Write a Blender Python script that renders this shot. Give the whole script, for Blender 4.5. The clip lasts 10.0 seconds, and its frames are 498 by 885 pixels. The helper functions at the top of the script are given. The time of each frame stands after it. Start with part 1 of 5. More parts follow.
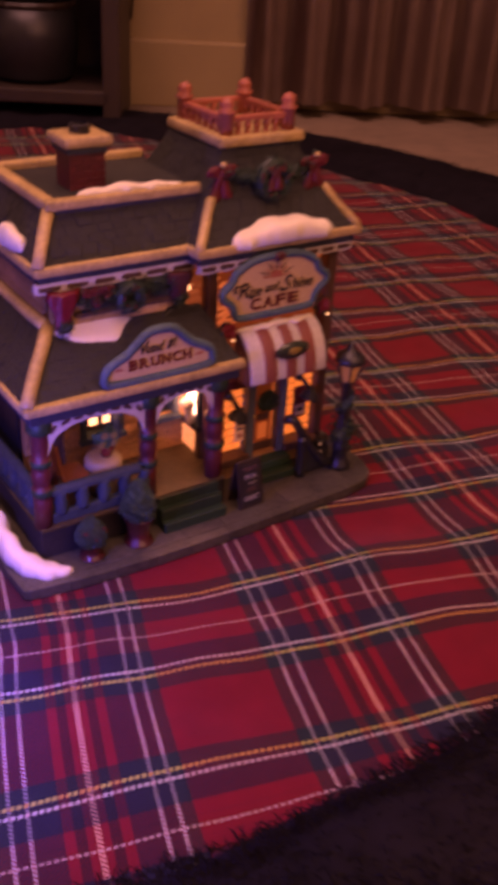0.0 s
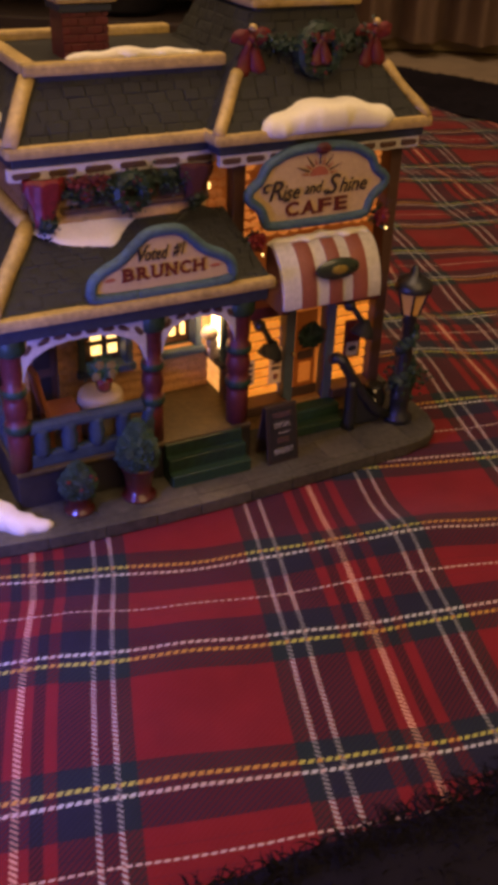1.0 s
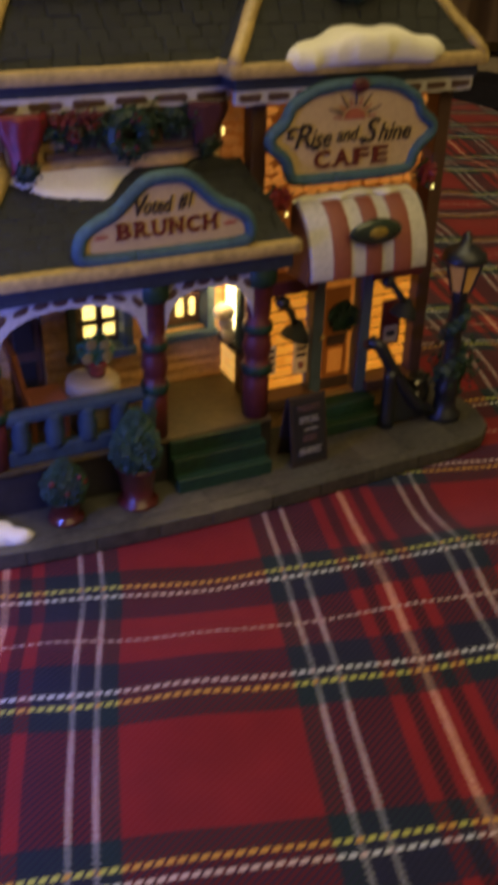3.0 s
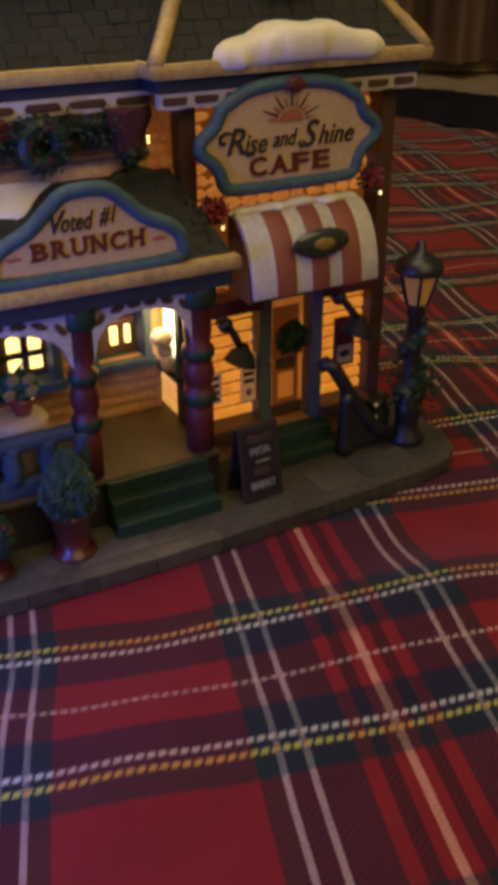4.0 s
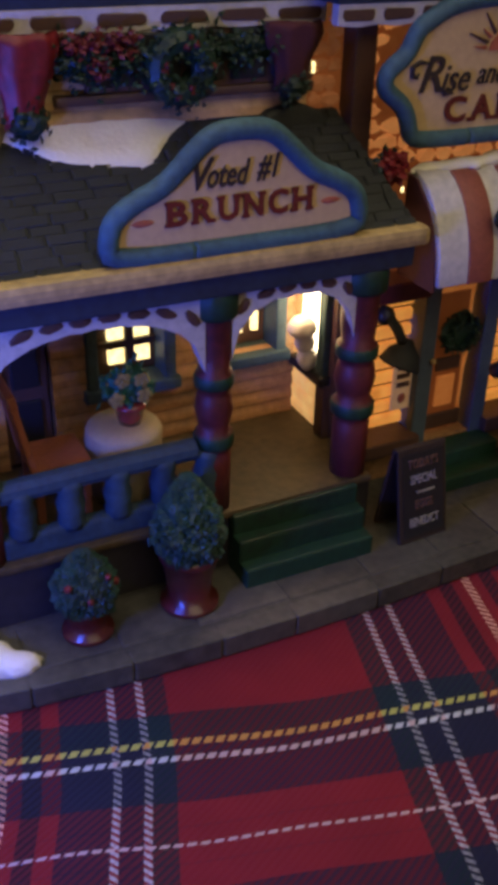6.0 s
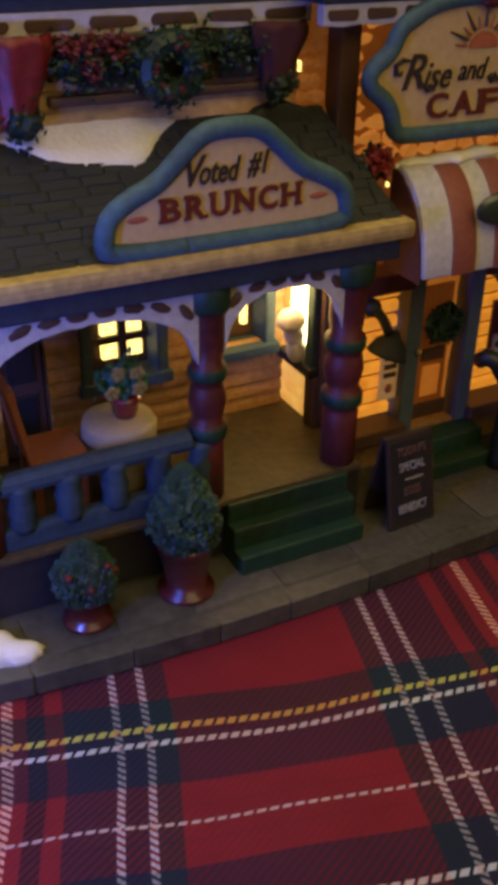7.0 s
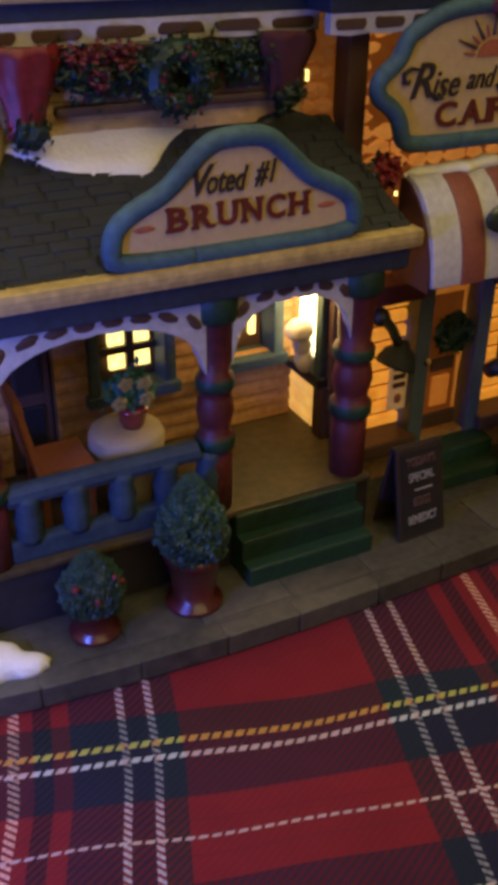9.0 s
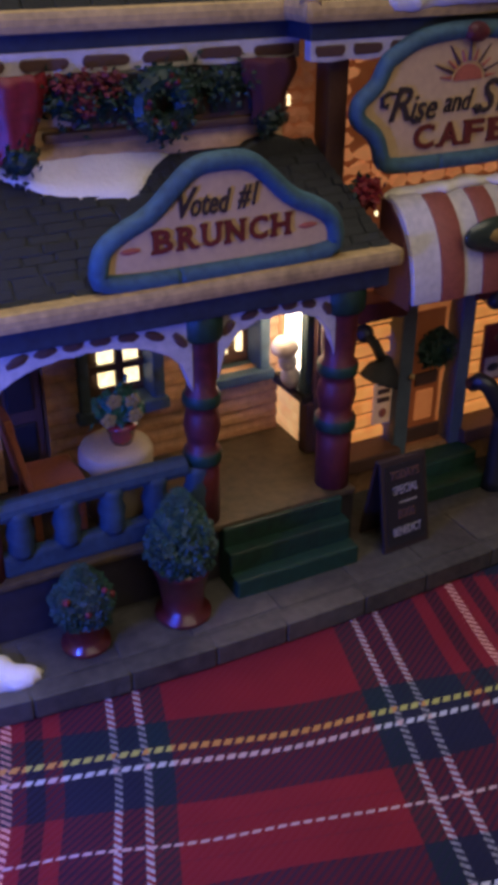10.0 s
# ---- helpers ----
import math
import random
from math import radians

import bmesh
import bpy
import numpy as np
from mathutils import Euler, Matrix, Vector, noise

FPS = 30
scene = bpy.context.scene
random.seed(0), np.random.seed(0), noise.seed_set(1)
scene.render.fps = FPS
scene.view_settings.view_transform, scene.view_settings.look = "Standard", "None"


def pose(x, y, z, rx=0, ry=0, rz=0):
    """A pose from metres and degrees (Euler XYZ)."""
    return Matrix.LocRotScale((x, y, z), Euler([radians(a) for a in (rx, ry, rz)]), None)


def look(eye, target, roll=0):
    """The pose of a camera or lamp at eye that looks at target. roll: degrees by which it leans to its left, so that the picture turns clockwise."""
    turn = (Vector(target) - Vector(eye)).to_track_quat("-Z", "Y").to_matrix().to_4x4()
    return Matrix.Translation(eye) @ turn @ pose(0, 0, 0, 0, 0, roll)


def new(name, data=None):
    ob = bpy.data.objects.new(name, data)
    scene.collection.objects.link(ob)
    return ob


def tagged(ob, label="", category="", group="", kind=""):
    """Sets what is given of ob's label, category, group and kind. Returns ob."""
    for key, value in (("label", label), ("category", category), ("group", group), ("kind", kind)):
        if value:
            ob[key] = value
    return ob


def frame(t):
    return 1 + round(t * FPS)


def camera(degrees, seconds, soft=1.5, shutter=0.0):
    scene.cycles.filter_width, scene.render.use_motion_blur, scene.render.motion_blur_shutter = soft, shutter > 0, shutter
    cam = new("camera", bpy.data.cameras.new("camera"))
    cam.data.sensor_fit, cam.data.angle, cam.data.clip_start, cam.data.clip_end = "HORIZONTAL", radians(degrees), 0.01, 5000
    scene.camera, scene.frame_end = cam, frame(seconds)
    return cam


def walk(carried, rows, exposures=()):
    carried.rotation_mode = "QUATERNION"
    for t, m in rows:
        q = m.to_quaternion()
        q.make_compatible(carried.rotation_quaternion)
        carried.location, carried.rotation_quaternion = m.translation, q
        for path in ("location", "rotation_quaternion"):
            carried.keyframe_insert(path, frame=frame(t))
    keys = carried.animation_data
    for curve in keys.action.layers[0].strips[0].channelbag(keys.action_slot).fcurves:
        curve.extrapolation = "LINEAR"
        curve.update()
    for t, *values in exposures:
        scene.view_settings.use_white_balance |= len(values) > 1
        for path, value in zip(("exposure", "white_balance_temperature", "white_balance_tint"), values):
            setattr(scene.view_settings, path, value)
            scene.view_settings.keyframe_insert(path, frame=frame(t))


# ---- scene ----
cam = camera(28.4, 10.0, soft=5.6, shutter=0.5)
PATH = [
    (0, (-0.207, -0.399, 0.325), (0.799, 1.015, -0.669), 3.5),
    (0.5, (-0.172, -0.352, 0.276), (0.716, 1.129, -0.734), 3.4),
    (1, (-0.127, -0.355, 0.262), (0.67, 1.152, -0.784), 2.1),
    (1.5, (-0.112, -0.351, 0.26), (0.65, 1.174, -0.784), 2.0),
    (2, (-0.089, -0.321, 0.257), (0.648, 1.213, -0.792), 1.7),
    (2.5, (-0.077, -0.321, 0.235), (0.643, 1.25, -0.771), 1.0),
    (3, (-0.1, -0.305, 0.215), (0.669, 1.243, -0.79), 1.6),
    (3.2, (-0.11, -0.309, 0.201), (0.677, 1.236, -0.796), 0.3),
    (4.3, (-0.07, -0.244, 0.198), (0.776, 1.302, -0.748), -0.1),
    (4.4, (-0.069, -0.229, 0.196), (0.76, 1.321, -0.758), 0.3),
    (4.5, (-0.067, -0.222, 0.192), (0.761, 1.333, -0.755), 0.2),
    (5, (-0.061, -0.204, 0.184), (0.733, 1.354, -0.786), 1.1),
    (5.5, (-0.069, -0.195, 0.176), (0.698, 1.354, -0.83), 1.4),
    (7, (-0.083, -0.201, 0.178), (0.726, 1.319, -0.841), 1.1),
    (7.5, (-0.082, -0.199, 0.176), (0.725, 1.327, -0.834), 0.8),
    (8, (-0.082, -0.198, 0.176), (0.716, 1.331, -0.837), 0.9),
    (8.5, (-0.082, -0.199, 0.177), (0.712, 1.336, -0.829), 0.8),
    (9, (-0.082, -0.2, 0.177), (0.714, 1.338, -0.822), 0.7),
    (9.5, (-0.081, -0.203, 0.178), (0.717, 1.343, -0.809), 0.4),
    (10, (-0.082, -0.206, 0.18), (0.727, 1.343, -0.793), 0.3),
]
walk(cam, [(t, look(eye, target, roll)) for t, eye, target, roll in PATH], [
    (0.0, 0.25, 8000, 112), (0.2, 0.25, 7000, 50), (0.3, 0.45, 13500, 62), (0.6, 0.45, 13300, 58), (1.0, 0.3, 7500, 26), (1.1, 0.1, 6550, 20), (1.3, -0.05, 4700, 46), (2.1, -0.05, 4700, 46), (2.3, 0.05, 6750, 6), (3.0, 0.1, 6750, -9), (3.2, 0.0, 4800, 18),
    (4.3, 0.05, 6850, -4), (5.1, 0.1, 6750, -10), (5.4, 0.0, 4800, 10), (5.7, 0.0, 4800, 10), (6.8, 0.1, 6750, -9), (7.3, 0.05, 6550, -6), (7.5, 0.0, 4700, 20), (8.2, 0.0, 4700, 20), (8.4, 0.1, 6500, -10),
    (9.3, 0.1, 6500, -8), (9.6, 0.0, 4800, 18), (10.0, 0.0, 4700, 20)])


# ---- light ----
world = bpy.data.worlds.new("world")
scene.world = world
world.use_nodes = True
world.node_tree.nodes["Background"].inputs[0].default_value = (0.9, 0.75, 0.6, 1)
world.node_tree.nodes["Background"].inputs[1].default_value = 0.11


def lamp(name, kind, energy, color, m, size=0.1):
    data = bpy.data.lights.new(name, kind)
    data.energy, data.color = energy, color
    if kind == "AREA":
        data.size = size
    else:
        data.shadow_soft_size = size
    ob = new(name, data)
    ob.matrix_world = m
    return ob


lamp("room_lamp", "AREA", 6.3, (1.0, 0.72, 0.35), look((0.1, -0.78, 1.0), (0.05, 0.05, 0.05)), 1.0)
# added unseen overhead fill for the room's ambient light
lamp("ambient_fill", "AREA", 28.0, (1.0, 0.79, 0.54), look((-0.3, 0.3, 2.3), (-0.3, 0.3001, 0.0)), 1.4)
lamp("porch_bulb", "POINT", 0.034, (1.0, 0.58, 0.20), pose(0.050, 0.032, 0.072), 0.008)
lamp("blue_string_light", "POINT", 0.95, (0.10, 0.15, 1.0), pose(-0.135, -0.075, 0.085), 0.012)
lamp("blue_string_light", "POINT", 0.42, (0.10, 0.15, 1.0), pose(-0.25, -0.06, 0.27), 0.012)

# ---- materials ----
def nodes_of(name):
    m = bpy.data.materials.new(name)
    m.use_nodes = True
    nt = m.node_tree
    return m, nt, nt.nodes["Principled BSDF"]


def paint(name, color, rough=0.45, vary=0.25, scale=900.0, bump=0.12, second=None, metal=0.0, coat=0.0):
    """Hand-painted glaze: two scales of variation, brush marks and a fine relief."""
    m, nt, b = nodes_of(name)
    n, l = nt.nodes, nt.links
    tc = n.new("ShaderNodeTexCoord")
    big, small = n.new("ShaderNodeTexNoise"), n.new("ShaderNodeTexNoise")
    big.inputs["Scale"].default_value, small.inputs["Scale"].default_value = scale * 0.12, scale
    big.inputs["Detail"].default_value = small.inputs["Detail"].default_value = 3
    for q in (big, small):
        l.new(tc.outputs["Object"], q.inputs["Vector"])
    add = n.new("ShaderNodeMath")
    add.operation = "ADD"
    l.new(big.outputs[0], add.inputs[0])
    l.new(small.outputs[0], add.inputs[1])
    info = n.new("ShaderNodeObjectInfo")
    mad = n.new("ShaderNodeMath")
    mad.operation = "MULTIPLY_ADD"
    l.new(info.outputs["Random"], mad.inputs[0])
    mad.inputs[1].default_value = 0.25
    l.new(add.outputs[0], mad.inputs[2])
    ramp = n.new("ShaderNodeValToRGB")
    dark = second or tuple(c * (1 - vary * 1.6) for c in color)
    lite = tuple(min(1, c * (1 + vary * 0.6)) for c in color)
    ramp.color_ramp.elements[0].position, ramp.color_ramp.elements[1].position = 0.3, 0.85
    ramp.color_ramp.elements[0].color = (*[max(0, c) for c in dark], 1)
    ramp.color_ramp.elements[1].color = (*lite, 1)
    half = n.new("ShaderNodeMath")
    half.operation = "MULTIPLY"
    half.inputs[1].default_value = 0.5
    l.new(mad.outputs[0], half.inputs[0])
    l.new(half.outputs[0], ramp.inputs[0])
    l.new(ramp.outputs[0], b.inputs["Base Color"])
    b.inputs["Roughness"].default_value, b.inputs["Metallic"].default_value = rough, metal
    b.inputs["Coat Weight"].default_value = coat
    bp = n.new("ShaderNodeBump")
    bp.inputs["Strength"].default_value, bp.inputs["Distance"].default_value = bump, 0.0006
    l.new(small.outputs[0], bp.inputs["Height"])
    l.new(bp.outputs[0], b.inputs["Normal"])
    return m


def glow(name, color, strength, scale=500.0):
    """Backlit panel look, its light put into a mottled emission with no bulb behind."""
    m, nt, b = nodes_of(name)
    n, l = nt.nodes, nt.links
    tc, no = n.new("ShaderNodeTexCoord"), n.new("ShaderNodeTexNoise")
    no.inputs["Scale"].default_value = scale
    l.new(tc.outputs["Object"], no.inputs["Vector"])
    ramp = n.new("ShaderNodeValToRGB")
    ramp.color_ramp.elements[0].position, ramp.color_ramp.elements[1].position = 0.25, 0.75
    ramp.color_ramp.elements[0].color = (color[0] * 0.72, color[1] * 0.58, color[2] * 0.5, 1)
    ramp.color_ramp.elements[1].color = (*color, 1)
    l.new(no.outputs[0], ramp.inputs[0])
    l.new(ramp.outputs[0], b.inputs["Emission Color"])
    b.inputs["Emission Strength"].default_value = strength
    b.inputs["Base Color"].default_value = (*[c * 0.5 for c in color], 1)
    b.inputs["Roughness"].default_value = 0.6
    return m


def tartan(name):
    """Woven tartan: two stripe sequences crossed through a fine twill."""
    m, nt, b = nodes_of(name)
    n, l = nt.nodes, nt.links

    def math_node(op, a, c=None, d=None):
        q = n.new("ShaderNodeMath")
        q.operation = op
        for i, v in enumerate((a, c, d)):
            if v is None:
                continue
            if isinstance(v, (int, float)):
                q.inputs[i].default_value = v
            else:
                l.new(v, q.inputs[i])
        return q.outputs[0]

    tc, mp = n.new("ShaderNodeTexCoord"), n.new("ShaderNodeMapping")
    mp.inputs["Rotation"].default_value = (0, 0, radians(15))
    l.new(tc.outputs["UV"], mp.inputs["Vector"])
    sep = n.new("ShaderNodeSeparateXYZ")
    l.new(mp.outputs[0], sep.inputs[0])
    u, v = sep.outputs[0], sep.outputs[1]
    red, black, green, navy = (0.138, 0.006, 0.008), (0.014, 0.008, 0.015), (0.010, 0.023, 0.027), (0.013, 0.013, 0.032)
    white, yellow, pale, none = (0.33, 0.33, 0.32), (0.36, 0.19, 0.035), (0.38, 0.28, 0.24), (0, 0, 0)

    def stripes(coord, centre, period, table):
        s = math_node("ABSOLUTE", math_node("PINGPONG", math_node("SUBTRACT", coord, centre), period / 2))
        s = math_node("DIVIDE", s, period / 2)
        r = n.new("ShaderNodeValToRGB")
        r.color_ramp.interpolation = "CONSTANT"
        e = r.color_ramp.elements
        e[0].position, e[0].color = 0.0, (*table[0][1], 1)
        e[1].position, e[1].color = table[1][0], (*table[1][1], 1)
        for at, col in table[2:]:
            e.new(at).color = (*col, 1)
        l.new(s, r.inputs[0])
        return r.outputs[0]

    def mixed(f, a, b2):
        q = n.new("ShaderNodeMix")
        q.data_type = "RGBA"
        for key, val in (("Factor", f), ("A", a), ("B", b2)):
            l.new(val, q.inputs[key])
        return q.outputs["Result"]

    def red_of(c):
        q = n.new("ShaderNodeSeparateColor")
        l.new(c, q.inputs[0])
        return math_node("GREATER_THAN", q.outputs[0], 0.05)

    cu = stripes(u, 0.0841, 0.1296, [(0, (0.55, 0.30, 0.20)), (0.018, red), (0.068, black), (0.136, red), (0.20, navy), (0.382, white),
                                     (0.408, navy), (0.490, white), (0.516, green), (0.605, red)])
    cv = stripes(v, -0.0757, 0.113, [(0, red), (0.075, (0.10, 0.006, 0.010)), (0.086, red), (0.20, navy), (0.522, green), (0.655, red)])
    lines = stripes(v, -0.0757, 0.113, [(0, pale), (0.007, none), (0.408, pale), (0.434, none), (0.486, yellow), (0.518, none)])
    dim = stripes(v, -0.0757, 0.113, [(0, pale), (0.007, none), (0.408, (0.36, 0.37, 0.34)), (0.434, none), (0.486, (0.30, 0.30, 0.06)), (0.518, none)])
    lines = mixed(red_of(cu), dim, lines)
    wob = n.new("ShaderNodeTexNoise")
    wob.inputs["Scale"].default_value = 90
    l.new(tc.outputs["Object"], wob.inputs["Vector"])
    diag = math_node("ADD", math_node("SUBTRACT", u, v), math_node("MULTIPLY", wob.outputs[0], 0.0012))
    tw = math_node("FRACT", math_node("MULTIPLY", diag, 430.0))
    mask = math_node("MULTIPLY_ADD", math_node("GREATER_THAN", tw, 0.5), 0.56, 0.22)
    # dark yarn crossing red covers most of it
    both = math_node("MULTIPLY", red_of(cu), red_of(cv))
    dull = math_node("MULTIPLY_ADD", both, 0.42, 0.58)
    split = n.new("ShaderNodeSeparateColor")
    l.new(cu, split.inputs[0])
    pale_u = math_node("GREATER_THAN", split.outputs[1], 0.2)
    thread = math_node("GREATER_THAN", math_node("FRACT", math_node("MULTIPLY", math_node("ADD", v, math_node("MULTIPLY", u, 0.7)), 500.0)), 0.46)
    gap = math_node("MULTIPLY", pale_u, math_node("SUBTRACT", 1.0, thread))
    mask = math_node("MULTIPLY", mask, math_node("MULTIPLY_ADD", pale_u, -0.62, 1.0))
    mask = math_node("MAXIMUM", mask, math_node("MULTIPLY", gap, 0.97))
    weave = mixed(mask, cu, cv)
    shade = n.new("ShaderNodeVectorMath")
    shade.operation = "SCALE"
    l.new(weave, shade.inputs[0])
    l.new(dull, shade.inputs["Scale"])
    bead = math_node("GREATER_THAN", math_node("FRACT", math_node("MULTIPLY", math_node("SUBTRACT", u, math_node("MULTIPLY", v, 0.6)), 350.0)), 0.32)
    mix_out = mixed(math_node("MULTIPLY", red_of(lines), bead), shade.outputs[0], lines)
    no = n.new("ShaderNodeTexNoise")
    no.inputs["Scale"].default_value = 60
    l.new(tc.outputs["Object"], no.inputs["Vector"])
    hsv = n.new("ShaderNodeHueSaturation")
    l.new(mix_out, hsv.inputs["Color"])
    l.new(math_node("MULTIPLY_ADD", no.outputs[0], 0.5, 0.75), hsv.inputs["Value"])
    l.new(hsv.outputs[0], b.inputs["Base Color"])
    b.inputs["Roughness"].default_value = 0.85
    b.inputs["Sheen Weight"].default_value = 0.08
    bp = n.new("ShaderNodeBump")
    bp.inputs["Strength"].default_value, bp.inputs["Distance"].default_value = 0.5, 0.0004
    l.new(math_node("PINGPONG", tw, 0.5), bp.inputs["Height"])
    l.new(bp.outputs[0], b.inputs["Normal"])
    return m


CREAM = paint("cream_paint", (0.54, 0.38, 0.14), 0.5, 0.38, 420, 0.15)
SLATE = paint("slate_paint", (0.019, 0.021, 0.017), 0.65, 0.5, 500, 0.4)
BLUE = paint("blue_paint", (0.055, 0.115, 0.145), 0.7, 0.45, 450, 0.3)
NAVY = paint("navy_paint", (0.024, 0.034, 0.055), 0.6, 0.4, 450, 0.3)
WHITE = paint("white_paint", (0.54, 0.50, 0.45), 0.55, 0.26, 500, 0.3)
SNOW = paint("snow_glaze", (0.74, 0.69, 0.54), 0.65, 0.08, 700, 0.5)
SIDING = paint("siding_paint", (0.42, 0.22, 0.085), 0.5, 0.42, 420, 0.3)
UPSIDING = paint("cream_siding_paint", (0.54, 0.33, 0.12), 0.5, 0.4, 420, 0.3)
UNDER = paint("dark_platform_paint", (0.022, 0.018, 0.022), 0.6, 0.4, 400, 0.3)
MAROON = paint("maroon_paint", (0.125, 0.020, 0.020), 0.5, 0.42, 500, 0.3)
RED = paint("red_paint", (0.32, 0.02, 0.022), 0.4)
BROWN = paint("brown_paint", (0.09, 0.045, 0.03), 0.5)
DARK = paint("dark_paint", (0.018, 0.018, 0.02), 0.4)
GREEN = paint("green_paint", (0.011, 0.044, 0.021), 0.55, 0.5, 500, 0.3)
LEAF = paint("leaf_paint", (0.010, 0.036, 0.022), 0.5, 0.6)
BOWRED = paint("bow_red_paint", (0.24, 0.014, 0.02), 0.5, 0.45, 450, 0.3)
FLOWERLEAF = paint("flower_leaf_paint", (0.04, 0.17, 0.11), 0.5, 0.5)
YELLOWPETAL = paint("pale_yellow_petal", (0.27, 0.21, 0.06), 0.5, 0.3)
STONE = paint("stone_paint", (0.075, 0.068, 0.050), 0.6, 0.5, 350, 0.4)
PANEL = paint("sign_panel", (0.58, 0.41, 0.20), 0.55, 0.16, 500)
BRICK = paint("terracotta_paint", (0.42, 0.12, 0.06), 0.5)
FLOOR = paint("porch_floor_paint", (0.088, 0.058, 0.021), 0.55, 0.45, 400, 0.3)
INK = paint("brown_ink", (0.14, 0.02, 0.012), 0.5)
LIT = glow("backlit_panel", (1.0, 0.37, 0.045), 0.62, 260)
BRIGHT = glow("bright_pane", (1.0, 0.80, 0.42), 9.0)
PANE = glow("yellow_pane", (1.0, 0.76, 0.26), 2.6)
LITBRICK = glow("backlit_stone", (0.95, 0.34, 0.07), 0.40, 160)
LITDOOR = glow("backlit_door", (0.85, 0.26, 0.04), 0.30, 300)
# dimmer copy of the backlit stone for the less lit corner
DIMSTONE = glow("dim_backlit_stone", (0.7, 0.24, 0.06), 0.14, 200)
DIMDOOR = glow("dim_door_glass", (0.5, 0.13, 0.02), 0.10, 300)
DULLINK = paint("dull_chalk", (0.14, 0.07, 0.05), 0.9)
WINBLUE = paint("window_blue_paint", (0.036, 0.068, 0.09), 0.6, 0.4, 450, 0.3)
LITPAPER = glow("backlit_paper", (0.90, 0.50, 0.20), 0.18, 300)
# mortar with a faint glow put in to soften the joints
MORTAR = glow("glowing_mortar", (0.6, 0.17, 0.03), 0.16, 300)
# emission put into the siding, standing for lamplight on and through the boards
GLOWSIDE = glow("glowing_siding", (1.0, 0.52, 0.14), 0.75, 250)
MATTE = paint("matte_maroon", (0.07, 0.014, 0.014), 0.95)
GREYBLUE = paint("grey_blue_paint", (0.08, 0.11, 0.15), 0.45)
BLACKGLOSS = paint("black_gloss", (0.014, 0.016, 0.018), 0.4, 0.3, 600, 0.1, None, 0.0, 0.12)
RAILBLUE = paint("dull_rail_blue", (0.030, 0.055, 0.075), 0.72, 0.45, 450, 0.3)
CHALK = paint("chalk", (0.30, 0.28, 0.25), 0.9)
RUST = paint("rust_paint", (0.26, 0.075, 0.05), 0.5)
DARKGREEN = paint("dark_green_gloss", (0.03, 0.045, 0.025), 0.25, 0.3, 600, 0.1, None, 0.0, 0.4)
OLDGOLD = paint("worn_gold", (0.30, 0.20, 0.03), 0.4, 0.5, 400)
DULLRED = paint("dull_red_paint", (0.14, 0.010, 0.014), 0.6, 0.4, 500, 0.3)
MATTEBLACK = paint("matte_black", (0.008, 0.009, 0.010), 0.75)
FRAME = paint("dark_frame_paint", (0.03, 0.018, 0.015), 0.6)
TERRA = paint("terracotta_glaze", (0.10, 0.016, 0.013), 0.34, 0.4, 500, 0.2, None, 0.0, 0.35)
LEAFBLUE = paint("blue_green_leaf", (0.018, 0.058, 0.036), 0.6, 0.75, 900)
CLOTH = paint("table_linen", (0.36, 0.285, 0.17), 0.7, 0.15)
WOOD = paint("red_wood_paint", (0.28, 0.09, 0.04), 0.5)
MAROONGLOSS = paint("maroon_gloss", (0.18, 0.02, 0.02), 0.2, 0.2, 600, 0.05, None, 0.0, 0.6)
AMBER = glow("amber_glass", (0.9, 0.45, 0.12), 0.10)
PAPER = paint("poster_paper", (0.45, 0.36, 0.25), 0.7, 0.15)
FIGURE = paint("plain_porcelain", (0.75, 0.68, 0.66), 0.4, 0.1)
TARTAN = tartan("tartan_cloth")
TARTAN.node_tree.nodes["Principled BSDF"].inputs["Specular IOR Level"].default_value = 0.2
FUR = paint("black_fur", (0.010, 0.008, 0.012), 0.8, 0.4, 60)
FUR.node_tree.nodes["Principled BSDF"].inputs["Specular IOR Level"].default_value = 0.08
CONSOLE = paint("dark_stained_wood", (0.035, 0.022, 0.016), 0.5, 0.3, 30)
CARPET = paint("tan_floor", (0.22, 0.16, 0.10), 0.7, 0.25, 40)
BOUNCE = paint("bounce_plaster", (0.74, 0.68, 0.58), 0.8, 0.1, 12)
PLASTER = paint("plaster", (0.34, 0.25, 0.11), 0.8, 0.15, 12)
CURTAIN = paint("curtain_cloth", (0.36, 0.26, 0.21), 0.9, 0.2, 20)

# ---- mesh helpers, in centimetres ----
U = 0.01
V = Vector
SUPPORT = {}


def thing(name, x, y, z, label, category, group=""):
    ob = new(name)
    ob.empty_display_size = 0.01
    ob.location = (x * U, y * U, z * U)
    tagged(ob, label, category, group)
    SUPPORT[ob] = Matrix.Translation((-x * U, -y * U, -z * U))
    return ob


def part(name, bm, mat, parent=None, label="", smooth=False):
    me = bpy.data.meshes.new(name)
    bmesh.ops.recalc_face_normals(bm, faces=bm.faces)
    bm.transform(Matrix.Scale(U, 4))
    bm.to_mesh(me)
    bm.free()
    me.materials.append(mat)
    if smooth:
        for p in me.polygons:
            p.use_smooth = True
    ob = new(name, me)
    if parent is not None:
        ob.parent = parent
        if parent in SUPPORT:
            ob.matrix_parent_inverse = SUPPORT[parent]
    if label:
        tagged(ob, label)
    return ob


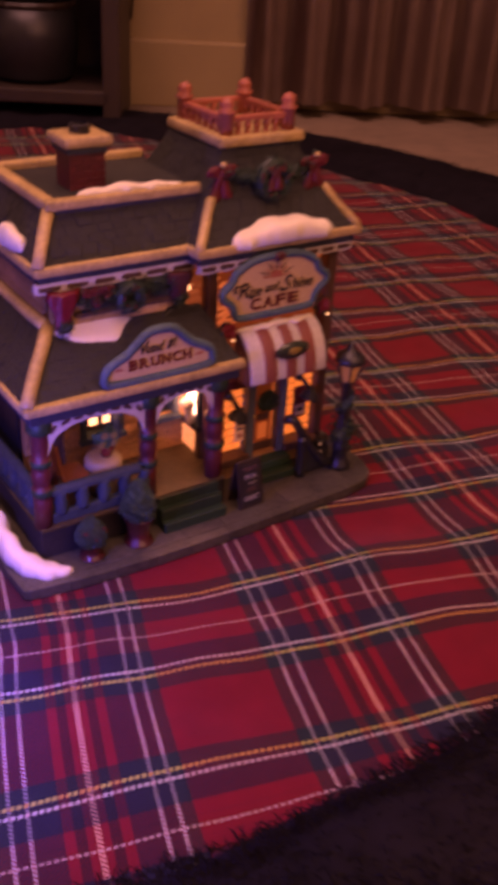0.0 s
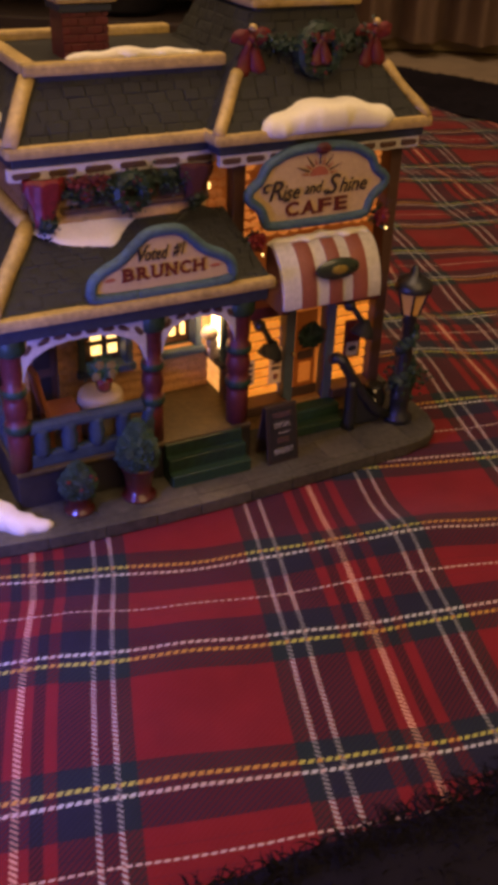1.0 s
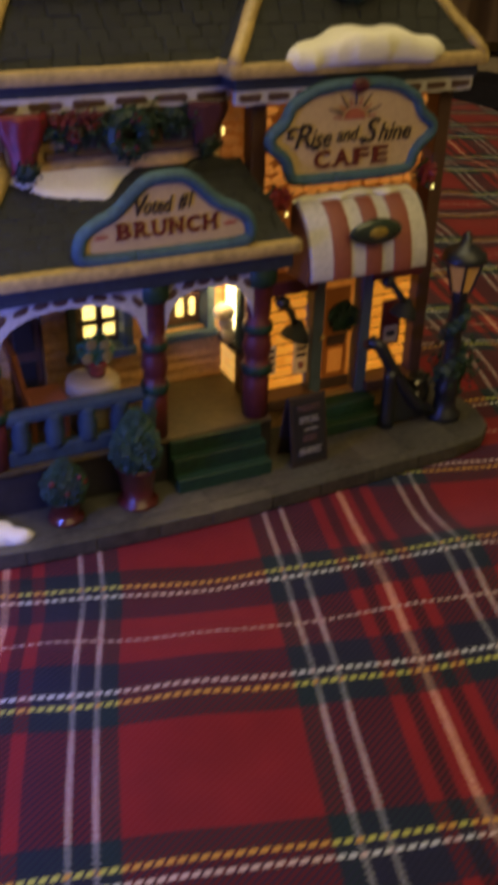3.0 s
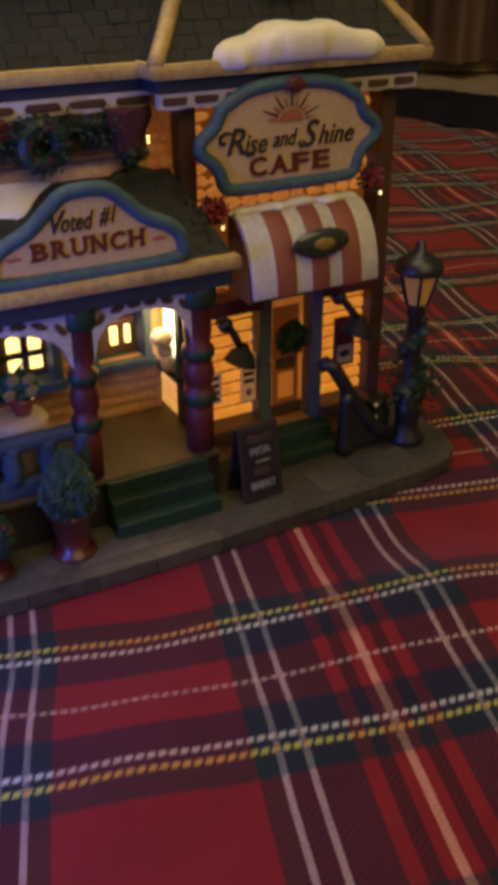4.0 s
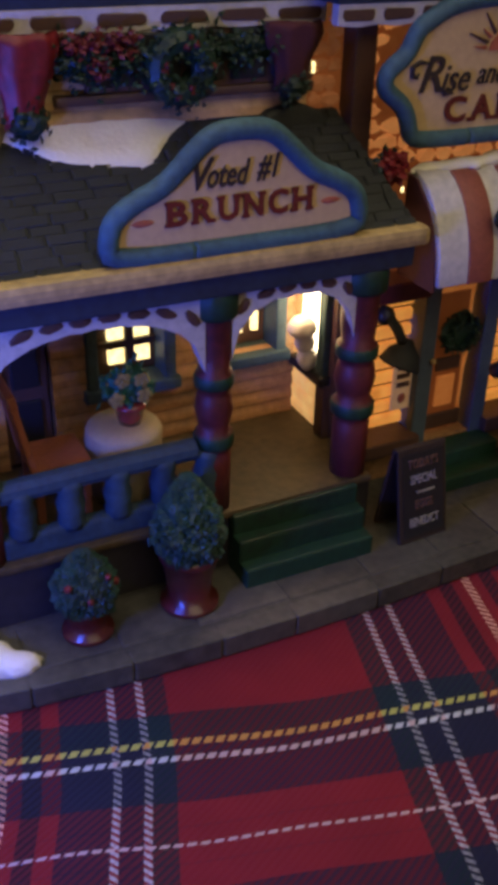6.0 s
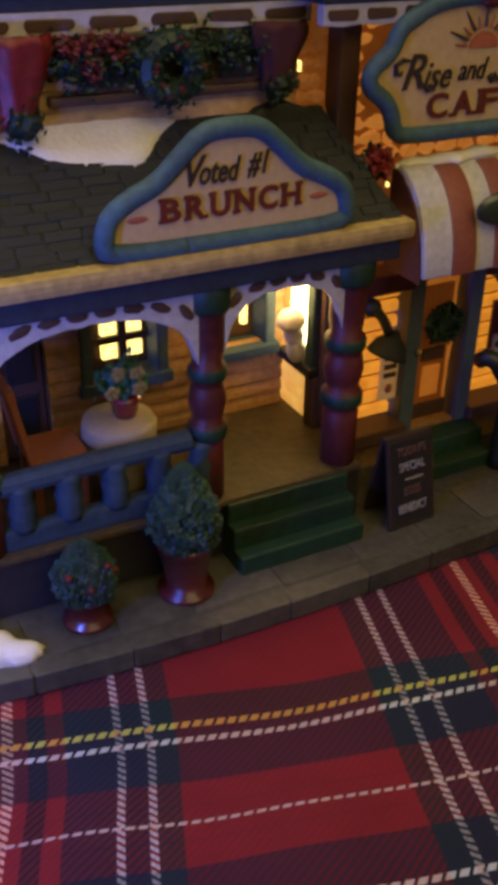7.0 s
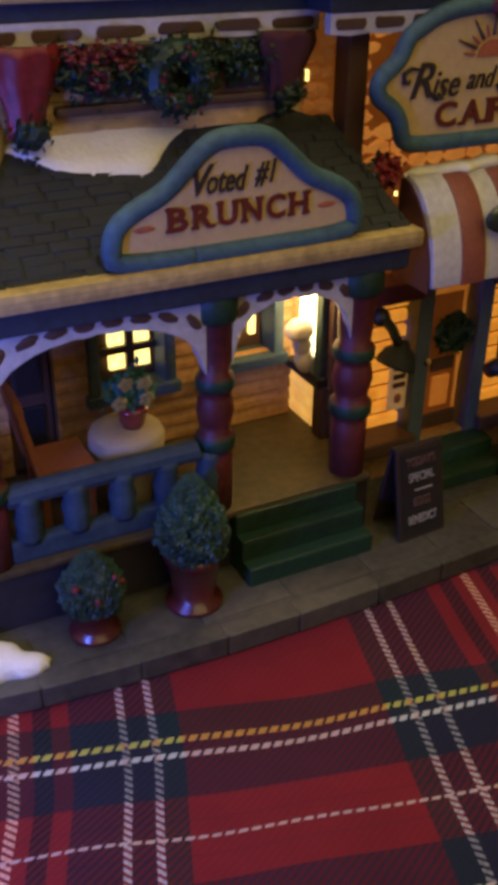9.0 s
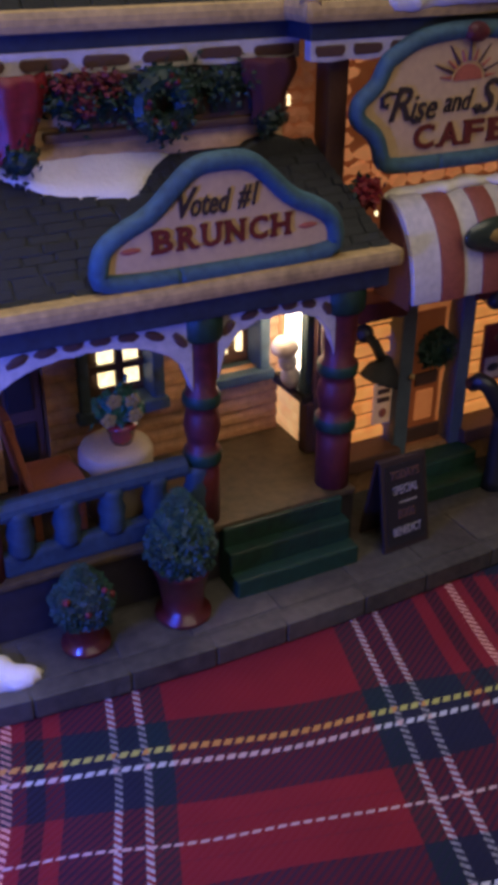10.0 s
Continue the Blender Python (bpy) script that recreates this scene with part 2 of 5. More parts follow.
def box(x0, x1, y0, y1, z0, z1, bev=0.06, bm=None):
    own = bmesh.new()
    bmesh.ops.create_cube(own, size=1)
    own.transform(Matrix.Translation(((x0 + x1) / 2, (y0 + y1) / 2, (z0 + z1) / 2)) @ Matrix.Diagonal((x1 - x0, y1 - y0, z1 - z0, 1)))
    if bev:
        bmesh.ops.bevel(own, geom=own.edges[:], offset=bev, segments=2, affect="EDGES", profile=0.6)
    return join(bm, own)


def join(bm, own):
    if bm is None:
        return own
    me = bpy.data.meshes.new("t")
    own.to_mesh(me)
    own.free()
    bm.from_mesh(me)
    bpy.data.meshes.remove(me)
    return bm


def prism(pts, y0, y1, bev=0.05, bm=None, axis="y"):
    """Outline in x and z, pushed from y0 to y1 (axis z: outline in x and y)."""
    own = bmesh.new()
    put = (lambda a, c, d: (a, d, c)) if axis == "y" else (lambda a, c, d: (a, c, d)) if axis == "z" else (lambda a, c, d: (d, a, c))
    f = own.faces.new([own.verts.new(put(a, c, y0)) for a, c in pts])
    r = bmesh.ops.extrude_face_region(own, geom=[f])
    way = Vector(put(0, 0, y1)) - Vector(put(0, 0, y0))
    bmesh.ops.translate(own, verts=[g for g in r["geom"] if isinstance(g, bmesh.types.BMVert)], vec=way)
    bmesh.ops.recalc_face_normals(own, faces=own.faces)
    if bev:
        rim = [e for e in own.edges if len(e.link_faces) == 2 and e.calc_face_angle(0) > 0.9]
        bmesh.ops.bevel(own, geom=rim, offset=bev, segments=2, affect="EDGES", profile=0.6)
    return join(bm, own)


def lathe(profile, cx, cy, n=16, bm=None):
    own = bmesh.new()
    rings = [[own.verts.new((cx + r * math.cos(2 * math.pi * k / n), cy + r * math.sin(2 * math.pi * k / n), z)) for k in range(n)] for r, z in profile]
    for a, c in zip(rings, rings[1:]):
        for k in range(n):
            own.faces.new((a[k], a[(k + 1) % n], c[(k + 1) % n], c[k]))
    own.faces.new(rings[0][::-1])
    own.faces.new(rings[-1])
    return join(bm, own)


def tube(pts, r, n=8, bm=None):
    own = bmesh.new()
    pts = [Vector(p) for p in pts]
    rings = []
    for i, p in enumerate(pts):
        d = (pts[min(i + 1, len(pts) - 1)] - pts[max(i - 1, 0)]).normalized()
        a = d.orthogonal().normalized() if i == 0 else (rings[-1][1] - d * rings[-1][1].dot(d)).normalized()
        c = d.cross(a)
        rr = r[i] if isinstance(r, (list, tuple)) else r
        rings.append(([own.verts.new(p + rr * (a * math.cos(2 * math.pi * k / n) + c * math.sin(2 * math.pi * k / n))) for k in range(n)], a))
    for (a, _), (c, _) in zip(rings, rings[1:]):
        for k in range(n):
            own.faces.new((a[k], a[(k + 1) % n], c[(k + 1) % n], c[k]))
    own.faces.new(rings[0][0][::-1])
    own.faces.new(rings[-1][0])
    return join(bm, own)


def hull(rows, bm=None):
    """Closed loft through rings of equal length."""
    own = bmesh.new()
    rings = [[own.verts.new(p) for p in ring] for ring in rows]
    n = len(rings[0])
    for a, c in zip(rings, rings[1:]):
        for k in range(n):
            own.faces.new((a[k], a[(k + 1) % n], c[(k + 1) % n], c[k]))
    own.faces.new(rings[0][::-1])
    own.faces.new(rings[-1])
    return join(bm, own)


def rect(x0, x1, y0, y1, z):
    return [(x0, y0, z), (x1, y0, z), (x1, y1, z), (x0, y1, z)]


def lump(cx, cy, cz, rx, ry, rz, seed=0, rough=0.2, sub=3, bm=None):
    own = bmesh.new()
    bmesh.ops.create_icosphere(own, subdivisions=sub, radius=1)
    for v in own.verts:
        k = 1 + rough * noise.noise(v.co * 1.7 + Vector((seed * 7.3, 0, 0)))
        v.co = Vector((cx + v.co.x * rx * k, cy + v.co.y * ry * k, cz + v.co.z * rz * k))
    return join(bm, own)


# ---- setting ----
def cloth_height(x, y):
    """Centimetres; flat under the house, soft folds in front of and beside it."""
    u, v = x * 0.966 - y * 0.259, x * 0.259 + y * 0.966
    away = min(1.0, max(0.0, max(-2.6 - y, x - 17, y - 14, -7.5 - x) / 2.5))
    fold = 0.75 * math.exp(-((v + 4.9) / 2.2) ** 2) / (1 + math.exp(-(u - 8.5) / 1.5))
    fold += 0.4 * math.exp(-((v + 9.6) / 2.6) ** 2) * math.exp(-((u - 2.0) / 5.0) ** 2) * 0.8
    wave = 0.45 * noise.noise(Vector((x * 0.11, y * 0.13, 0.3))) + 0.18 * noise.noise(Vector((x * 0.3, y * 0.28, 4.1)))
    return away * (fold + wave) - 0.05 * (1 - away)


def tree_skirt():
    cx, cy, r0, r1, wide = 2.0, 42.0, 62.5, 79.0, 1.0
    bm = bmesh.new()
    uv = bm.loops.layers.uv.new("UVMap")
    grid, step = {}, 0.6
    for i in range(-108, 109):
        for j in range(-108, 109):
            x, y = cx + i * step, cy + j * step
            d = math.hypot((x - cx) / wide, y - cy)
            if d < r0 + 1.5:
                grid[i, j] = bm.verts.new((x, y, cloth_height(x, y)))
    for i, j in list(grid):
        q = [(i, j), (i + 1, j), (i + 1, j + 1), (i, j + 1)]
        if all(k in grid for k in q):
            f = bm.faces.new([grid[k] for k in q])
            for lo in f.loops:
                p = lo.vert.co
                pull = 1.15 * (1 - math.exp(min(0.0, p.y + 5.0) / 8.0)) * min(1.0, max(0.0, (4.8 - p.x) / 8.0))
                lo[uv].uv = ((p.x + pull) * U, p.y * U)
    own = part("tree_skirt", bm, TARTAN, None, "", True)
    tagged(own, "round red tartan tree skirt with black faux fur trim", "tree skirt")
    bm = bmesh.new()
    rings = []
    n = 180
    for k in range(n):
        a = 2 * math.pi * k / n
        ring = []
        for j in range(9):
            s = j / 8
            r = r0 - 0.6 + (r1 - r0) * s + 0.8 * noise.noise(Vector((math.cos(a) * 9, math.sin(a) * 9, s)))
            h = 1.5 * math.sin(math.pi * min(1, 0.08 + s)) ** 0.5 + 0.5 * noise.noise(Vector((r * 0.3, a * 20, 2)))
            ring.append(bm.verts.new((cx + wide * r * math.cos(a), cy + r * math.sin(a), max(0.05, h) if 0 < j < 8 else 0.0)))
        rings.append(ring)
    for k in range(n):
        a, c = rings[k], rings[(k + 1) % n]
        for j in range(8):
            bm.faces.new((a[j], a[j + 1], c[j + 1], c[j]))
    trim = part("fur_trim", bm, FUR, own, "long black faux fur trim", True)
    rng = random.Random(17)
    bm = bmesh.new()
    for _ in range(34000):
        a = rng.uniform(0, 6.2832) if rng.random() < 0.35 else rng.gauss(-1.571, 0.35)
        s = rng.random() ** 1.3
        r = r0 - 0.3 + (r1 - r0 + 0.3) * s
        q = V((cx + wide * r * math.cos(a), cy + r * math.sin(a), max(0.1, 1.5 * math.sin(math.pi * min(1, 0.08 + s)) ** 0.5 - 0.1)))
        d = V((rng.gauss(0, 0.8) - math.cos(a) * (0.35 if s < 0.1 else -0.3), rng.gauss(0, 0.8) - math.sin(a) * (0.35 if s < 0.1 else -0.3), abs(rng.gauss(0.5, 0.4)))).normalized()
        e = d.orthogonal().normalized() * 0.035
        k = rng.uniform(0.4, 1.0)
        bend = V((0, 0, -0.35 * k))
        v = [bm.verts.new(p) for p in (q - e, q + e, q + d * k * 0.6 + e * 0.7, q + d * k * 0.6 - e * 0.7, q + d * k + bend)]
        bm.faces.new(v[:4])
        bm.faces.new((v[3], v[2], v[4]))
    tagged(part("loose_fur", bm, FUR, own, "loose black fur strands"), "", "", "", "stuff")
    return own


def room():
    own = part("floor", box(-250, 250, -250, 250, -8, -1.2, 0), CARPET)
    tagged(own, "tan floor of the dim room", "floor", "", "structure")
    # the wall runs aslant behind the house
    d = Vector((0.853, -0.522, 0))
    mid = Vector((77, 102, 0))
    turn = Matrix.Translation(mid) @ Matrix.Rotation(math.atan2(d.y, d.x), 4, "Z")
    bm = box(-200, 200, 0, 8, -1, 240, 0)
    bm.transform(turn)
    tagged(part("wall_north", bm, PLASTER), "dim yellowish plaster wall", "wall", "", "structure")
    bm = bmesh.new()
    cols = []
    for k in range(361):
        x = -2 + k * 0.5
        y = -5 - 2.2 * math.sin(x * 0.75 + 1.3 * math.sin(x * 0.13)) - 0.8 * math.sin(x * 1.9)
        cols.append([bm.verts.new((x, y, z)) for z in (1, 60, 120, 235)])
    for a, c in zip(cols, cols[1:]):
        for j in range(3):
            bm.faces.new((a[j], c[j], c[j + 1], a[j + 1]))
    r = bmesh.ops.extrude_face_region(bm, geom=bm.faces[:])
    bmesh.ops.translate(bm, verts=[g for g in r["geom"] if isinstance(g, bmesh.types.BMVert)], vec=(0, 0.4, 0))
    bm.transform(turn)
    tagged(part("curtain", bm, CURTAIN, None, "", True), "long pleated beige curtain hanging to the floor", "curtain")


def console():
    d = Vector((0.853, -0.522, 0))
    turn = Matrix.Translation((77, 102, 0)) @ Matrix.Rotation(math.atan2(d.y, d.x), 4, "Z")

    def placed(bm):
        bm.transform(turn)
        return bm
    at = turn @ Vector((-40, -14, -1.2))
    own = thing("media_console", at.x, at.y, at.z, "dark low media console against the wall", "console")
    part("top", placed(box(-86, -20, -26, -2, 23, 26, 0.4)), CONSOLE, own)
    part("shelf", placed(box(-84, -22, -25, -3, 3, 5, 0.3)), CONSOLE, own)
    for x in (-85, -23):
        part("side_panel", placed(box(x, x + 2.5, -25, -3, -1.2, 23, 0.3)), CONSOLE, own)
    part("back_panel", placed(box(-83, -22, -4, -3, 5, 23, 0)), CONSOLE, own)
    at = turn @ Vector((-42, -14, 26))
    tv = thing("television", at.x, at.y, at.z, "dark switched-off television on the console", "television")
    part("stand", placed(box(-66, -46, -19, -9, 26, 27.5, 0.4)), DARK, tv)
    part("neck", placed(box(-58, -54, -15, -13, 27.5, 32, 0.3)), DARK, tv)
    part("screen", placed(box(-89, -25, -16, -12, 31, 70, 0.6)), DARK, tv)
    for x in (-68, -34):
        at = turn @ Vector((x, -20, 5))
        bs = thing("basket", at.x, at.y, at.z, "round dark basket on the console shelf", "basket", "baskets on the shelf")
        part("body", placed(lathe([(5.0, 5.0), (6.2, 6.0), (7.0, 11.0), (6.6, 15.5), (6.0, 15.5), (5.8, 12)], x, -17, 20)), DARK, bs, "", True)
        part("rim", placed(tube([(x + 6.4 * math.cos(k * 0.314), -17 + 6.4 * math.sin(k * 0.314), 15.5) for k in range(21)], 0.5, 6)), CONSOLE, bs)
    at = turn @ Vector((-4, -5, 20))
    cb = part("cable", placed(tube([(-21, -6, 26.3)] + [(-14 + 6 * math.cos(a), -4, 27 + 2.5 * math.sin(a)) for a in [2.6 - k * 0.5 for k in range(13)]] + [(-19, -3, 24), (-20.5, -2.5, 12)], 0.25, 6)), DARK, None, "", True)
    tagged(cb, "loose dark cable looped beside the console", "cable")
    bm = placed(box(-130, -1.5, -2, 0.2, -1.2, 9, 0.3))
    tagged(part("baseboard", bm, PLASTER), "painted baseboard along the wall", "baseboard", "", "structure")


def shut_room():
    # unseen walls and ceiling close the room, pale to bounce fill light
    for name, q in (("wall_south", (-250, 250, -258, -250)), ("wall_west", (-258, -250, -250, 250)), ("wall_east", (250, 258, -250, 250))):
        tagged(part(name, box(*q, -8, 240, 0), BOUNCE), "unseen plaster wall, pale to bounce light", "wall", "", "structure")
    tagged(part("ceiling", box(-258, 258, -258, 258, 240, 248, 0), BOUNCE), "unseen plain ceiling, pale to bounce light", "ceiling", "", "structure")


tree_skirt()
room()
console()
shut_room()

# ---- the house ----
house = thing("village_house", 4.5, 5.5, 0, "lit ceramic Christmas village cafe with porch, tower and snow", "village house")


def unit_piece(name, mat, lip=0.12):
    """Unit slab in x and y, thickness z, its upper rim drawn in."""
    bm = bmesh.new()
    lo = [bm.verts.new(p) for p in ((0, 0, 0), (1, 0, 0), (1, 1, 0), (0, 1, 0))]
    mid = [bm.verts.new(p) for p in ((0, 0, 0.6), (1, 0, 0.6), (1, 1, 0.6), (0, 1, 0.6))]
    up = [bm.verts.new(p) for p in ((lip * 0.5, lip, 1), (1 - lip * 0.5, lip, 1), (1 - lip * 0.5, 1 - lip, 1), (lip * 0.5, 1 - lip, 1))]
    for a, c in ((lo, mid), (mid, up)):
        for k in range(4):
            bm.faces.new((a[k], a[(k + 1) % 4], c[(k + 1) % 4], c[k]))
    bm.faces.new(up)
    bm.faces.new(lo[::-1])
    me = bpy.data.meshes.new(name)
    bm.to_mesh(me)
    bm.free()
    me.materials.append(mat)
    return me


SHINGLE = unit_piece("shingle", SLATE)


def lay(name, me, parent, a, along, up, w, h, thick):
    """One piece with its lower corner at a, in centimetres."""
    n = along.cross(up).normalized()
    ob = new(name, me)
    ob.parent = parent
    m = Matrix((along.normalized() * w, up.normalized() * h, n * thick)).transposed().to_4x4()
    m.translation = a
    ob.matrix_basis = Matrix.Scale(U, 4) @ m
    return ob


def shingle_slope(parent, edge, rows, width, seed):
    """Courses of shingles between the left and right hip lines that edge(t) gives, t from 0 at the eave to 1."""
    rng = random.Random(seed)
    for i in range(rows):
        (l0, r0), (l1, r1) = edge(i / rows), edge((i + 1) / rows)
        along = (r0 - l0).normalized()
        up = ((l1 + r1) - (l0 + r0)) / 2
        up = up - along * up.dot(along)
        left, right = max(0.0, (l1 - l0).dot(along) * 0.7), (r0 - l0).length - max(0.0, (r0 - r1).dot(along) * 0.7)
        x = left - (width * 0.5 if i % 2 else 0.0)
        n = along.cross(up).normalized()
        while x < right - 0.05:
            w = width * rng.uniform(0.85, 1.15)
            a, c = max(x, left), min(x + w, right)
            if c - a > 0.12:
                lay("shingle", SHINGLE, parent, l0 + along * (a + 0.01) + n * rng.uniform(-0.01, 0.025) - up * 0.08, along, up + n * rng.uniform(-0.02, 0.02),
                    c - a - 0.025, up.length * 1.06, rng.uniform(0.05, 0.08))
            x += w


def clapboards(parent, mat, origin, along, length, z0, z1, pitch=0.48, holes=(), name="board", gap=0.0, flat=False):
    """Horizontal boards, lower edge proud. holes: (start, end, low, high) along the wall."""
    o, d = Vector(origin), Vector(along).normalized()
    out = d.cross(Vector((0, 0, 1)))
    rng = random.Random(int(length * 97 + z0 * 31))
    n = round((z1 - z0) / pitch)
    h = (z1 - z0) / n
    for i in range(n):
        za, zb = z0 + i * h, z0 + (i + 1) * h - gap
        runs = [(0.0, length)]
        for s, e, lo, hi in holes:
            if zb > lo + 0.1 and za < hi - 0.1:
                runs = [q for a, c in runs for q in ((a, min(c, s)), (max(a, e), c)) if q[1] - q[0] > 0.08]
        for a, c in runs:
            bm = bmesh.new()
            prof = [(0.14, za), (0.17, za + 0.05), (0.15, za + h * 0.5), (0.05, zb + 0.02), (-0.25, zb + 0.02), (-0.25, za)]
            if flat:
                prof = [(0.02, za), (0.08, za + 0.06), (0.08, zb - 0.06), (0.02, zb), (-0.12, zb), (-0.12, za)]
            j = rng.uniform(-0.02, 0.02)
            ends = [[bm.verts.new(o + d * q + out * (p + j) + Vector((0, 0, z - o.z))) for p, z in prof] for q in (a, c)]
            for k in range(6):
                bm.faces.new((ends[0][k], ends[0][(k + 1) % 6], ends[1][(k + 1) % 6], ends[1][k]))
            bm.faces.new(ends[0])
            bm.faces.new(ends[1][::-1])
            part(name, bm, mat, parent)


def text(name, body, size, mat, parent, x, y, z, shear=0.0, wide=1.0, turn=0.0, bold=0.012, lean=90.0, space=1.0):
    """Raised lettering that stands in the plane of a sign, centred on x, its middle at z."""
    cu = bpy.data.curves.new(name, "FONT")
    cu.body, cu.size, cu.shear, cu.align_x, cu.align_y = body, size, shear, "CENTER", "CENTER"
    cu.extrude, cu.offset, cu.resolution_u, cu.space_character = 0.025, bold, 3, space
    tmp = new(name, cu)
    me = bpy.data.meshes.new_from_object(tmp)
    bpy.data.objects.remove(tmp)
    bpy.data.curves.remove(cu)
    me.name = name
    me.transform(Matrix.Scale(U, 4) @ pose(x, y, z, lean, 0, 0) @ pose(0, 0, 0, 0, 0, turn) @ Matrix.Diagonal((wide, 1, 1, 1)))
    me.materials.clear()
    me.materials.append(mat)
    ob = new(name, me)
    ob.parent = parent
    if parent in SUPPORT:
        ob.matrix_parent_inverse = SUPPORT[parent]
    return ob


def script(words, mat, parent, y):
    """Slanted lettering set piece by piece: (text, size, left, right, middle height, weight)."""
    for body, size, x0, x1, z, bold in words:
        ob = text("lettering", body, size, mat, parent, 0, 0, 0, 0.32, 1.0, 0, bold)
        xs = [v.co.x for v in ob.data.vertices]
        k = (x1 - x0) * U / (max(xs) - min(xs))
        ob.data.transform(Matrix.Translation((x0 * U - min(xs) * k, y * U, z * U)) @ Matrix.Diagonal((k, 1, 1, 1)))


def swash(points, y, mat, parent):
    part("swash", tube([(a, y, c) for a, c in points], [0.03 + 0.05 * math.sin(math.pi * k / (len(points) - 1)) for k in range(len(points))], 6), mat, parent)


SERIFS = {"B": ((0.1, "tb"),), "R": ((0.1, "tb"), (0.92, "b")), "U": ((0.1, "t"), (0.9, "t")), "N": ((0.1, "tb"), (0.9, "t")), "C": (), "H": ((0.1, "tb"), (0.9, "tb")),
          "A": ((0.06, "b"), (0.94, "b")), "F": ((0.12, "tb"),), "E": ((0.12, "tb"),)}


def slab_text(body, size, mat, parent, x, y, z, width):
    """Capitals with slab serifs: letters set one by one across the given width."""
    bm = bmesh.new()
    n = len(body)
    step = width / n
    for k, ch in enumerate(body):
        cu = bpy.data.curves.new("glyph", "FONT")
        cu.body, cu.size, cu.extrude, cu.offset, cu.resolution_u = ch, size, 0.025, 0.028 * size, 3
        tmp = new("glyph", cu)
        me = bpy.data.meshes.new_from_object(tmp)
        bpy.data.objects.remove(tmp)
        bpy.data.curves.remove(cu)
        xs, ys = [v.co.x for v in me.vertices], [v.co.y for v in me.vertices]
        wide = step * 0.80 / (max(xs) - min(xs))
        cx = x - width / 2 + step * (k + 0.5)
        lo, hi = min(ys), max(ys)
        place = Matrix.Translation((cx, y, z)) @ Matrix.Rotation(radians(90), 4, "X") @ Matrix.Diagonal((wide, 1, 1, 1)) @ Matrix.Translation((-(max(xs) + min(xs)) / 2, -(lo + hi) / 2, 0))
        me.transform(place)
        bm.from_mesh(me)
        bpy.data.meshes.remove(me)
        h = hi - lo
        for f, ends in SERIFS[ch]:
            sx = cx + (f - 0.5) * step * 0.80
            for e in ends:
                zc = z + (h / 2 - 0.05 * size if e == "t" else -h / 2 + 0.05 * size)
                box(sx - 0.15 * step, sx + 0.15 * step, y - 0.024, y + 0.024, zc - 0.05 * size, zc + 0.05 * size, 0, bm)
    return part("lettering", bm, mat, parent)


def ring_of_leaves(c, r, thick, out, count, seed, size=0.22, arc=(0, 360), sag=None):
    """Little leaf clumps round a wreath, or along a hanging swag when sag gives points."""
    rng = random.Random(seed)
    bm = bmesh.new()
    for k in range(count):
        if sag is None:
            a = radians(rng.uniform(*arc))
            q = Vector(c) + Vector((math.cos(a) * r, 0, math.sin(a) * r))
        else:
            t = rng.random()
            q = Vector(sag[0]).lerp(Vector(sag[1]), t) - Vector((0, 0, sag[2] * 4 * t * (1 - t)))
        q += Vector((rng.gauss(0, 1), rng.gauss(0, 1), rng.gauss(0, 1))) * thick * 0.5
        d = Vector((rng.gauss(0, 1), rng.gauss(-0.4, 1), rng.gauss(0, 1))).normalized()
        e = d.orthogonal().normalized() * size * 0.35
        f = d.cross(e).normalized() * size * 0.15
        v = [bm.verts.new(q + w) for w in (-d * size * 0.5, e, d * size * 0.6, -e, f, -f)]
        for a, b, c2 in ((0, 1, 4), (1, 2, 4), (2, 3, 4), (3, 0, 4), (1, 0, 5), (2, 1, 5), (3, 2, 5), (0, 3, 5)):
            bm.faces.new((v[a], v[b], v[c2]))
    return bm


DOT = {}


def dots(name, points, r, mat, parent, label="", seed=1):
    """Berries, blossoms and bulbs: each its own small object on one shared mesh."""
    if (name, mat.name) not in DOT:
        bm = lump(0, 0, 0, 1, 1, 1, seed, 0.18, 2)
        me = bpy.data.meshes.new(name)
        bm.to_mesh(me)
        bm.free()
        for f in me.polygons:
            f.use_smooth = True
        me.materials.append(mat)
        DOT[name, mat.name] = me
    rng = random.Random(seed)
    for q in points:
        ob = new(name, DOT[name, mat.name])
        ob.parent = parent
        if parent in SUPPORT:
            ob.matrix_parent_inverse = SUPPORT[parent]
        ob.matrix_basis = Matrix.Scale(U, 4) @ Matrix.Translation(q) @ Matrix.Rotation(rng.uniform(0, 6), 4, "Z") @ Matrix.Scale(r * rng.uniform(0.8, 1.2), 4)
        if label:
            tagged(ob, label)


def stuff(ob):
    return tagged(ob, "", "", "", "stuff")


def wreath(cx, cy, cz, r, parent, seed, bow=DULLRED, name="wreath"):
    bm = ring_of_leaves((cx, cy, cz), r, 0.36, 0, 950, seed, 0.19)
    n = 20
    tube([(cx + r * math.cos(2 * math.pi * k / n), cy, cz + r * math.sin(2 * math.pi * k / n)) for k in range(n + 1)], 0.3, 8, bm)
    w = stuff(part(name, bm, LEAF, parent, "green wreath dotted with red berries"))
    rng = random.Random(seed)
    pts = [(cx + (r + rng.uniform(-0.15, 0.15)) * math.cos(a), cy - 0.25, cz + (r + rng.uniform(-0.15, 0.15)) * math.sin(a)) for a in [rng.uniform(0, 6.28) for _ in range(11)]]
    dots("berry", pts, 0.09, bow, w, "", seed)
    return w


